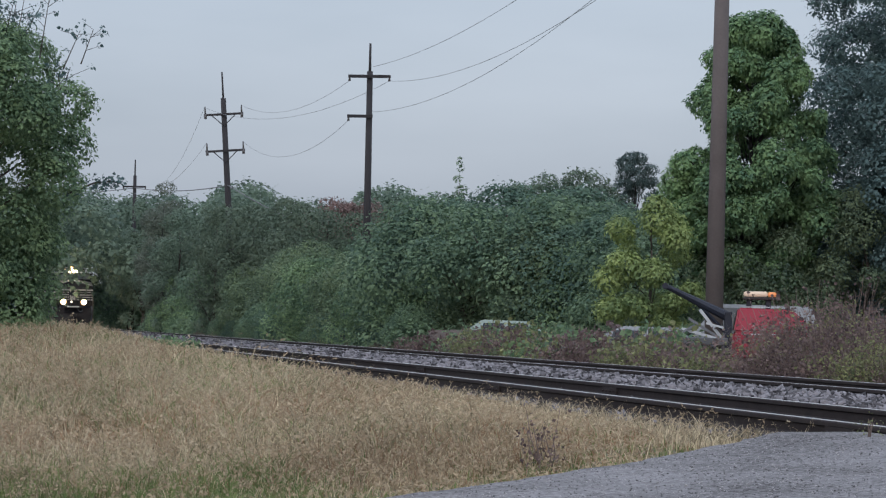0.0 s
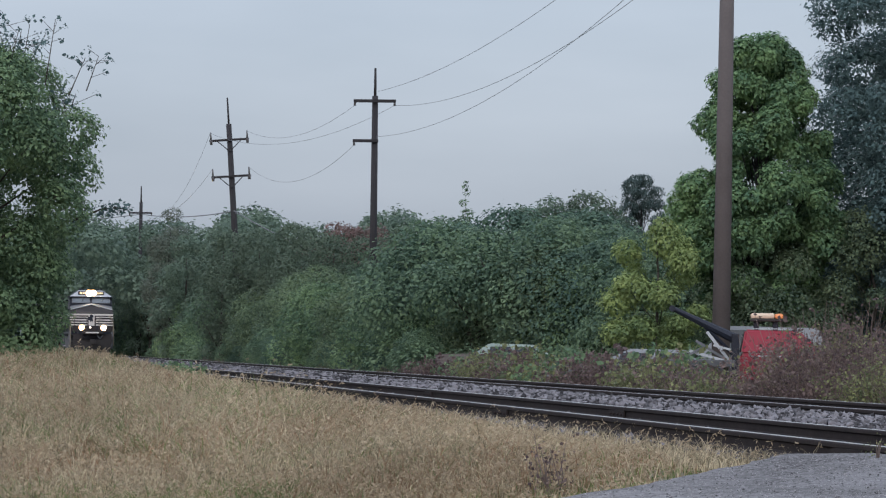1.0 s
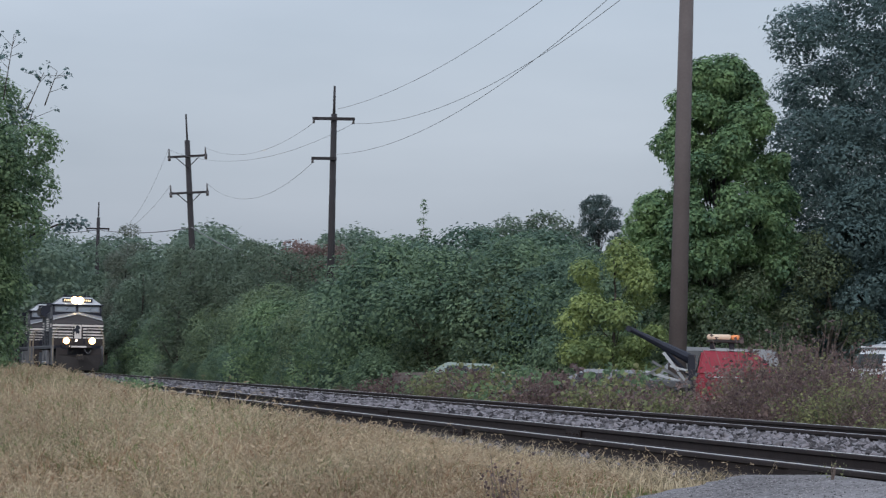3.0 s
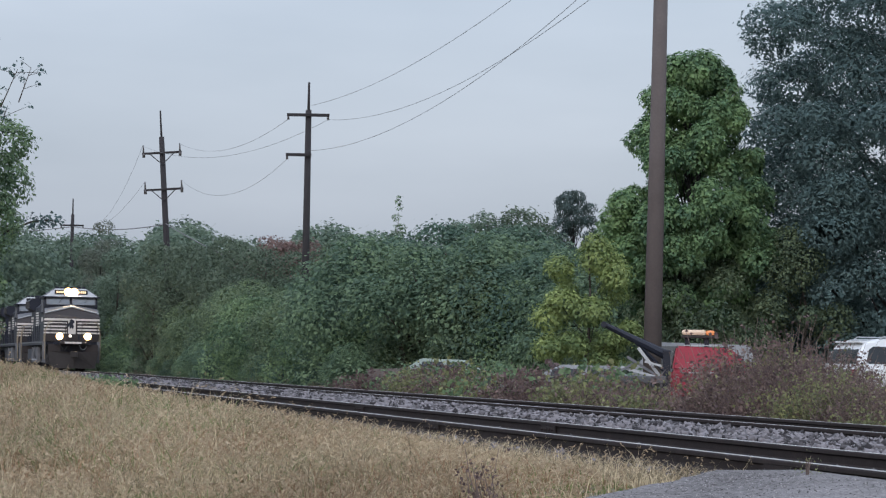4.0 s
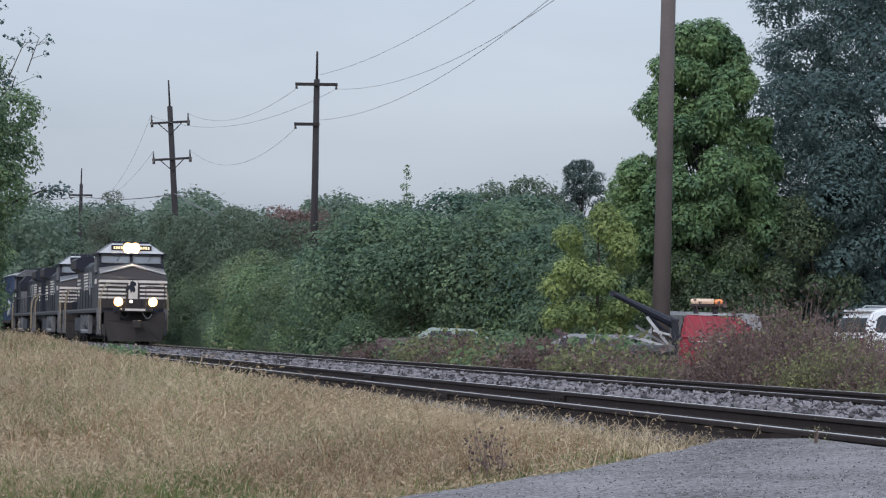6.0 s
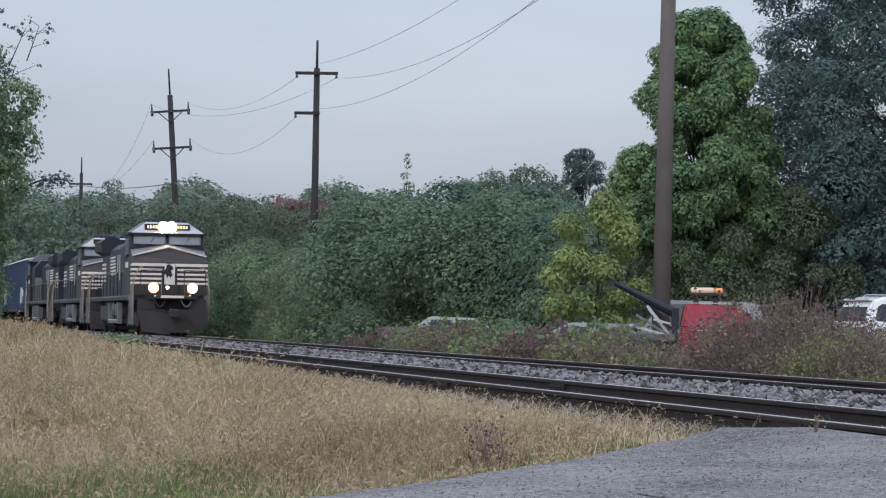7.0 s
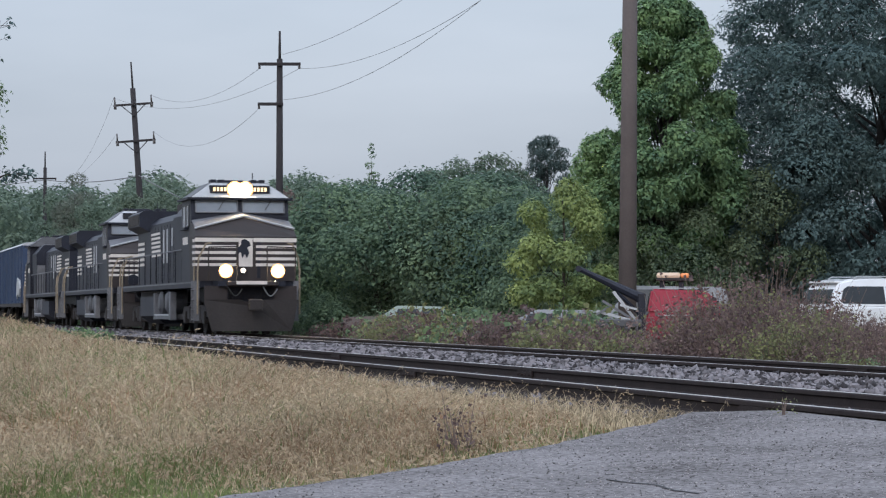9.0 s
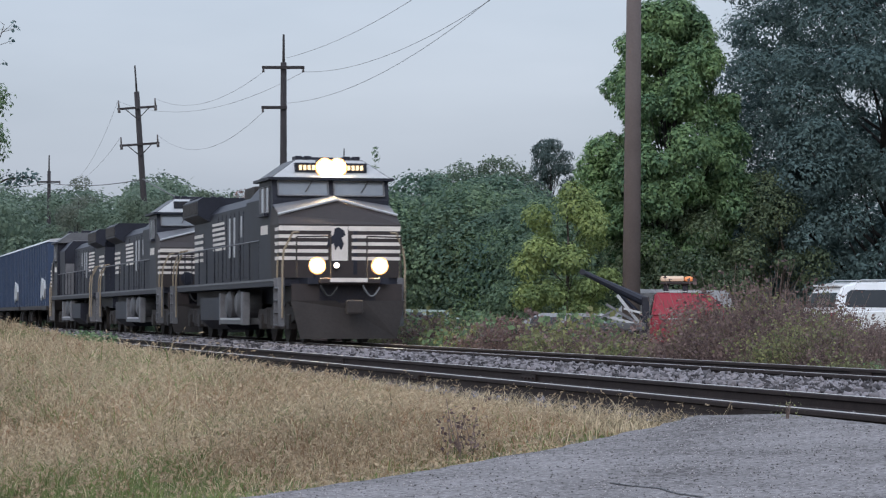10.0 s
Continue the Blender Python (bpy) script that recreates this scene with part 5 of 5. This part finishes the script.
SEDAN_BODY = [(-2.25, 0.3), (2.25, 0.3), (2.3, 0.62), (2.1, 0.8), (1.0, 0.92), (-1.2, 0.95), (-2.2, 0.92), (-2.3, 0.6)]
SEDAN_CABIN = [(-1.65, 0.9), (-0.95, 1.29), (0.3, 1.31), (1.1, 0.9)]


def glass_panel(name, outline, lean, sy, parent, depth=0.03):
    """A pane on a car's side: outline (x, z), lean(z) gives the half width there."""
    bm = bmesh.new()
    f = [bm.verts.new((x, sy * (lean(z) + 0.008), z)) for x, z in outline]
    g = [bm.verts.new((x, sy * (lean(z) - depth), z)) for x, z in outline]
    bm.faces.new(f), bm.faces.new(g[::-1])
    n = len(outline)
    for i in range(n):
        bm.faces.new((f[i], g[i], g[(i + 1) % n], f[(i + 1) % n]))
    return part(name, bm, M_CARGLASS, parent, "dark tinted side window")


def make_wagon(m):
    """A white station wagon with a rounded tail, a long glass line and roof rails."""
    car = empty("parked_suv", m)
    tagged(car, "white station wagon parked behind the brown brush", "car")
    half, belt, roof = 0.92, 1.08, 1.82
    bm = bmesh.new()
    prism(bm, [(-2.28, 0.42), (-1.9, 0.32), (2.1, 0.32), (2.36, 0.5), (2.34, 0.82), (2.0, 1.0), (1.2, 1.12), (-2.2, 1.14), (-2.34, 0.95), (-2.36, 0.6)], -half, half)
    bmesh.ops.bevel(bm, geom=list(bm.edges), offset=0.06, segments=3, affect="EDGES")
    part("body", bm, M_CAR_WHITE, car, soft=False)

    def lean(z):
        return half - 0.04 - 0.2 * max(0.0, z - belt) / (roof - belt)

    bm = bmesh.new()
    cabin = [(-2.27, 1.08), (-2.1, 1.55), (-1.92, 1.74), (-1.6, 1.81), (-0.4, 1.82), (0.3, 1.77), (1.25, 1.1)]
    one = [bm.verts.new((x, -lean(z), z)) for x, z in cabin]
    two = [bm.verts.new((x, lean(z), z)) for x, z in cabin]
    n = len(cabin)
    bm.faces.new(one), bm.faces.new(two[::-1])
    for i in range(n):
        bm.faces.new((one[i], one[(i + 1) % n], two[(i + 1) % n], two[i]))
    bmesh.ops.bevel(bm, geom=list(bm.edges), offset=0.055, segments=3, affect="EDGES")
    part("cabin", bm, M_CAR_WHITE, car)
    for sy in (-1, 1):
        glass_panel("side_window", [(-1.99, 1.26), (-1.93, 1.2), (-0.78, 1.19), (-0.78, 1.62), (-1.76, 1.62), (-1.88, 1.55)], lean, sy, car)
        glass_panel("side_window", [(-0.72, 1.19), (0.14, 1.19), (0.14, 1.62), (-0.72, 1.62)], lean, sy, car)
        glass_panel("side_window", [(0.2, 1.19), (0.98, 1.19), (0.48, 1.57), (0.34, 1.62), (0.2, 1.62)], lean, sy, car)
        part("roof_rail", pipe(bmesh.new(), [(-1.55, sy * 0.66, 1.8), (-1.45, sy * 0.66, 1.86), (-0.1, sy * 0.66, 1.86), (0.0, sy * 0.66, 1.8)], 0.018), M_SILVER, car)
        part("door_handle", bm_box(-0.62, -0.44, sy * 0.925 - 0.02, sy * 0.925 + 0.02, 1.0, 1.03), M_SILVER, car)
        part("door_seam", bm_box(-0.757, -0.745, sy * 0.921 - 0.006, sy * 0.921 + 0.006, 0.45, 1.1), M_BLACK, car)
        part("tail_light", bm_box(-2.375, -2.27, sy * 0.8 - 0.1, sy * 0.8 + 0.1, 0.84, 1.06, 0.02), M_RED, car, "red tail light")
        part("mirror", bm_box(0.86, 0.98, sy * 1.0 - 0.09, sy * 1.0 + 0.09, 1.14, 1.28, 0.03), M_CAR_WHITE, car)
    bm = bmesh.new()
    f = [bm.verts.new(p) for p in ((-2.245, -0.74, 1.2), (-2.245, 0.74, 1.2), (-2.118, 0.64, 1.55), (-2.118, -0.64, 1.55))]
    g = [bm.verts.new((v.co.x + 0.04, v.co.y, v.co.z)) for v in f]
    bm.faces.new(f), bm.faces.new(g[::-1])
    for i in range(4):
        bm.faces.new((f[i], g[i], g[(i + 1) % 4], f[(i + 1) % 4]))
    part("rear_window", bm, M_CARGLASS, car, "dark rear window")
    part("spoiler", bm_box(-2.08, -1.9, -0.66, 0.66, 1.7, 1.75, 0.02), M_CAR_WHITE, car)
    part("rear_bumper", bm_box(-2.42, -2.3, -0.88, 0.88, 0.45, 0.68, 0.03), M_TANK, car, "grey rear bumper")
    part("windscreen", prism(bmesh.new(), [(0.36, 1.745), (1.2, 1.15), (1.225, 1.165), (0.385, 1.76)], -0.7, 0.7), M_CARGLASS, car)
    for x in (-1.4, 1.42):
        for y in (-half + 0.06, half - 0.06):
            tyre_and_rim(car, x, y, 0.35)
    return car


OLD_BODY = [(-2.5, 0.35), (1.55, 0.35), (1.63, 0.75), (1.6, 1.1), (0.7, 1.14), (-1.3, 1.14), (-2.5, 1.08), (-2.55, 0.6)]
OLD_CABIN = [(-1.95, 1.1), (-1.3, 1.43), (0.0, 1.46), (0.5, 1.1)]
make_wagon(pose(11.22, 61.9, 0.23, 0, 0, 19))
make_car("derelict_car", pose(-1.37, 77.0, -0.04, 0, 0, 176), OLD_BODY, OLD_CABIN, 0.9, M_PRIMER, M_PALE_GREEN, "derelict car with a faded pale green roof in the weeds", 1.12, wheels=(-1.7, 0.8))
make_car("silver_car", pose(2.65, 60.5, -0.02, 0, 0, 168), SEDAN_BODY, SEDAN_CABIN, 0.88, M_DULL_CAR, M_DULL_CAR, "dull grey car half hidden behind weeds", 0.92)
make_car("parked_van", pose(5.2, 64.2, 0.06, 0, 0, 180), SUV_BODY, [(-2.18, 1.0), (-1.95, 1.8), (0.35, 1.84), (1.15, 1.02)], 0.92, M_DULL_CAR, M_DULL_CAR, "dull grey van parked behind the tow truck", 1.02, 0.36, (-1.4, 1.4))


def make_tow_truck():
    tr = empty("tow_truck", pose(5.6, 58.0, 0.04, 0, 0, -4))
    tagged(tr, "faded red tow truck with a dark boom and amber light bar", "tow truck")
    part("chassis", bm_box(-2.6, 2.6, -0.45, 0.45, 0.45, 0.68), M_GRIME, tr)
    # the red cab, its back window, roof and bonnet
    bm = bmesh.new()
    prism(bm, [(-0.9, 0.55), (0.75, 0.55), (1.9, 0.6), (1.95, 1.05), (0.72, 1.2), (-0.9, 1.16)], -0.95, 0.95)
    one = [bm.verts.new((x, -y, z)) for x, y, z in ((-0.88, 0.92, 1.155), (1.0, 0.92, 1.19), (0.45, 0.76, 1.68), (-0.78, 0.78, 1.72))]
    two = [bm.verts.new((x, y, z)) for x, y, z in ((-0.88, 0.92, 1.155), (1.0, 0.92, 1.19), (0.45, 0.76, 1.68), (-0.78, 0.78, 1.72))]
    bm.faces.new(one), bm.faces.new(two[::-1])
    for i in range(4):
        bm.faces.new((one[i], one[(i + 1) % 4], two[(i + 1) % 4], two[i]))
    bmesh.ops.bevel(bm, geom=list(bm.edges), offset=0.05, segments=3, affect="EDGES")
    cab = part("cab", bm, M_RED, tr, "faded red cab")
    part("rear_window", prism(bmesh.new(), [(-0.9, 1.2), (-0.87, 1.2), (-0.78, 1.66), (-0.81, 1.66)], -0.7, 0.7), M_CARGLASS, cab, "dark back window")
    part("headache_rack", bm_box(-1.08, -0.92, -0.85, 0.85, 0.7, 1.62, 0.02), M_BLACK, tr, "black frame behind the cab")
    part("roof_strip", bm_box(-0.6, 0.2, -0.745, -0.725, 1.725, 1.745), M_ROOF, cab, "pale worn roof edge")
    part("side_trim", bm_box(-0.5, 0.1, -0.965, -0.945, 1.1, 1.13), M_ROOF, cab, "pale trim strip")
    for x in (-0.52, -0.08):
        part("mount", bm_box(x - 0.06, x + 0.06, -0.1, 0.1, 1.7, 1.92, 0.01), M_BLACK, tr)
    bar = part("light_bar", bm_box(-0.66, 0.1, -0.2, 0.2, 1.91, 1.97, 0.02), M_GRIME, tr, "dark base of the light bar")
    part("clear_lens", bm_box(-0.65, -0.1, -0.19, 0.19, 1.972, 2.1, 0.05), M_LENS, bar, "pale end of the light bar")
    part("amber_lens", bm_box(-0.096, 0.1, -0.19, 0.19, 1.972, 2.09, 0.05), M_AMBER, bar, "amber beacon lens")
    # the boom and the wrecker deck
    for y in (-0.35, 0.3):
        bm = bmesh.new()
        rod(bm, (-0.95, y, 1.48), (-2.5, y - 0.05, 2.22), 0.12, 0.05, 8)
        rod(bm, (-1.0, y, 1.1), (-1.75, y, 1.84), 0.05, 0.05, 6)
        part("boom", bm, M_BLACK, tr, "dark steel boom")
    part("boom_sheave", rod(bmesh.new(), (-2.45, -0.46, 2.19), (-2.45, 0.34, 2.19), 0.07, 0.07, 12), M_BLACK, tr)
    part("deck", bm_box(-2.5, -1.0, -0.9, 0.9, 0.85, 1.02, 0.03), M_DULL, tr, "dull grey wrecker deck")
    for k, (x0, z0, x1, z1, w) in enumerate(((-1.15, 1.02, -1.65, 1.66, 0.07), (-1.2, 1.02, -1.9, 1.45, 0.06), (-1.25, 1.0, -2.05, 1.22, 0.06), (-2.3, 0.98, -1.75, 1.3, 0.05), (-1.5, 1.35, -1.1, 1.25, 0.05))):
        n = Vector((z1 - z0, 0, x0 - x1)).normalized() * w * 0.5
        outline = [(x0 + n.x, z0 + n.z), (x1 + n.x, z1 + n.z), (x1 - n.x, z1 - n.z), (x0 - n.x, z0 - n.z)]
        part("strut", prism(bmesh.new(), outline, -0.62 - 0.06 * k, -0.58 - 0.06 * k), (M_ROOF, M_TANK)[k % 2], tr, "pale grey steel strut")
    for x in (-1.7, 1.3):
        for y in (-0.85, 0.85):
            tyre_and_rim(tr, x, y, 0.4)
    return tr


make_tow_truck()


def twigs(g, n, base_r, height, spread, r=0.006):
    """Thin upright twigs as long narrow blades."""
    a = g.uniform(0, math.tau, n)
    q = base_r * np.sqrt(g.random(n))
    p = np.stack((np.cos(a) * q, np.sin(a) * q, np.zeros(n)), 1)
    h = height * (0.5 + 0.5 * g.random(n)) * (1 - 0.35 * (q / base_r) ** 2)
    t = p * (1 + spread) + g.normal(size=(n, 3)) * 0.2 * height
    t[:, 2] = h
    m = (p + t) / 2 + g.normal(size=(n, 3)) * 0.04 * height
    b = g.uniform(0, math.tau, n)
    w = np.stack((np.cos(b), np.sin(b), np.zeros(n)), 1) * r
    v = np.stack((p - w, p + w, m + w * 0.8, m - w * 0.8, t + w * 0.4, t - w * 0.4), 1).reshape(-1, 3)
    o = np.arange(n)[:, None] * 6
    f = np.concatenate((o + np.array([0, 1, 2, 3]), o + np.array([3, 2, 4, 5])))
    return v, f, t


def make_bush(name, m, r, h, n, leaf_n, size, stem_mat, leaf_mat, seed, label, flat=0.4, group="", spread=0.25):
    g = np.random.default_rng(seed)
    bush = empty(name, m)
    tagged(bush, label, "brush", group)
    v, f, tips = twigs(g, n, r, h, spread, 0.0055)
    put("stem_tangle", mesh_of("stem_tangle", v, f), stem_mat, bush)
    mids = v.reshape(-1, 6, 3)[:, 2]
    k = 0.25 + 0.75 * g.random((len(tips), 1))
    c = np.concatenate((tips * k + mids * (1 - k), mids, mids * 0.5 + v.reshape(-1, 6, 3)[:, 0] * 0.5))
    v, f = leaves(c, 0.13, leaf_n, size, flat, 0.1, seed)
    put("foliage", mesh_of("foliage", v, f), leaf_mat, bush)
    return bush


L_STEM = material("dry_stems", (0.22, 0.165, 0.14), 0.9, tint=(0.085, 0.062, 0.056), scale=1.5, fine=9, bump=0, island=True)


def make_brush():
    g = np.random.default_rng(33)
    brown = [make_bush("brown_brush", Matrix.Identity(4), 0.95, 1.5, 360, 4, 0.05, L_STEM, L_BRUSH, 70 + k, "tangled reddish-brown dry brush beside the far track", 0.4, "brown brush", 0.45) for k in range(3)]
    brown.append(make_bush("brown_brush", Matrix.Identity(4), 0.9, 1.4, 360, 5, 0.055, L_STEM, L_WEED, 74, "tangled olive and tan brush beside the far track", 0.4, "brown brush"))
    used = [False] * 4
    for i in range(36):
        b = 0.084 + 0.107 * (i + g.random()) / 36
        y = 47 + g.uniform(-3.5, 4) - (b - 0.09) * 60
        x = b * y
        s = across(x, y)
        if s < 15.4:
            y += (15.6 - s) / 0.33
            x = b * y
        k = int(g.choice(4, p=(0.29, 0.29, 0.27, 0.15)))
        q = (0.42 + 0.8 * float(smooth(0.099, 0.122, b)) - 0.45 * float(smooth(0.128, 0.146, b))) * float(g.uniform(0.75, 1.22))
        m = Matrix.Translation((x, y, 0.08)) @ pose(0, 0, 0, 0, 0, float(g.uniform(0, 360)))
        ob = brown[k] if not used[k] else copy_thing(brown[k], m)
        ob.matrix_basis = m
        used[k] = True
        ob.scale = (q, q, q)
    weeds = [make_bush("weed_clump", Matrix.Identity(4), 0.6, 1.15, 80, 4, 0.075, L_STEM, mat, 80 + k, lab, 0.4, "weeds")
             for k, (mat, lab) in enumerate(((L_WEED, "yellow-green weeds along the far track"), (L_LIGHT, "leafy green weeds along the far track"), (L_BRUSH, "dry brown weeds along the far track")))]
    used = [False] * 3
    for i in range(118):
        b = g.uniform(-0.135, 0.178)
        s = 14.9 + abs(g.normal()) * 0.8
        y = s / (0.97014 * b + 0.24254)
        k = int(g.choice(3, p=(0.42, 0.13, 0.45) if b < 0.078 else (0.12, 0.03, 0.85)))
        q = float(g.uniform(0.4, 1.2)) * (0.45 + 0.5 * float(smooth(-0.065, -0.03, b)) - 0.3 * float(smooth(0.075, 0.09, b)))
        m = Matrix.Translation((b * y, y, 0.1)) @ pose(0, 0, 0, 0, 0, float(g.uniform(0, 360)))
        ob = weeds[k] if not used[k] else copy_thing(weeds[k], m)
        ob.matrix_basis = m
        used[k] = True
        ob.scale = (q, q, q)


make_brush()
make_bush("green_sapling", Matrix.Translation((3.55, 54.5, -0.05)), 0.22, 1.5, 16, 7, 0.12, L_STEM, L_LIGHT, 96, "leafy green sapling in front of the tow truck", 0.45, spread=0.6)
tall = [make_bush("tall_weed", Matrix.Identity(4), 0.7, 1.35, 70, 5, 0.12, L_STEM, m, 92 + k, lab, 0.42, "tall weeds", 0.35)
        for k, (m, lab) in enumerate(((L_WEED, "tall yellow-green weeds in front of the derelict cars"), (L_LIGHT, "tall green weeds in front of the derelict cars"), (L_BRUSH, "tall brown weeds in front of the derelict cars")))]
for k, (x, y, q) in enumerate(((0.0, 63.2, 0.95), (0.35, 62.6, 0.8), (-0.9, 64.6, 0.72), (0.9, 61.6, 1.15), (1.5, 60.3, 0.8), (2.1, 58.8, 1.2), (2.6, 57.6, 0.9), (3.1, 56.6, 1.15), (1.2, 62.0, 1.0), (2.9, 58.0, 1.25), (-1.5, 70.0, 0.65), (3.9, 55.8, 0.7), (1.9, 59.8, 0.9), (2.4, 56.8, 0.7), (-2.7, 74.6, 0.95), (-2.2, 74.4, 0.9), (-1.7, 74.2, 0.95), (-1.2, 74.3, 1.1), (-0.7, 74.0, 1.15), (-0.2, 73.6, 1.2), (-0.95, 73.4, 1.1), (0.3, 73.8, 1.2), (-0.45, 74.6, 1.15), (-1.5, 73.2, 0.85), (0.7, 73.0, 1.1), (0.62, 59.2, 0.85), (1.0, 58.9, 0.85), (0.3, 60.4, 0.8))):
    m = pose(x, y, -0.05, 0, 0, k * 77)
    ob = tall[k] if k < 3 else copy_thing(tall[(k * 2 + 1) % 3], m)
    ob.matrix_basis = m
    ob.scale = (q, q, q)
make_bush("small_weed", Matrix.Translation((2.5, 18.45, 0.46)), 0.02, 0.2, 6, 3, 0.02, L_STEM, L_WEED, 98, "single pale weed beside the rail", 0.3)
make_bush("dock_plant", Matrix.Translation((0.12, 16.4, 0.3)), 0.07, 0.42, 12, 5, 0.025, L_STEM, L_BRUSH, 97, "dry brown dock plant at the road edge", 0.4)
make_bush("green_weed", Matrix.Translation((-8.75, 61.0, 0.46)), 0.55, 0.42, 70, 7, 0.09, L_STEM, L_LIGHT, 99, "bright green weed clump at the edge of the dry grass", 0.4, spread=0.5)


def motions():
    for ob, behind in TRAIN:
        back = ob is REVERSED
        walk(ob, [(t, travel(t, behind) @ pose(0, 0, 0, 0, 0, 180 if back else 0)) for t in (0.0, 2.5, 5.0, 7.5, 10.0)])
        way = -1 if back else 1
        for ws in [c for c in ob.children if c.name.startswith("wheelset")]:
            x = ws.matrix_basis.translation.x
            walk(ws, [(k / 30, pose(x, 0, 0.53) @ Matrix.Rotation(way * SPEED * k / 30 / 0.53, 4, "Y")) for k in range(301)])


motions()
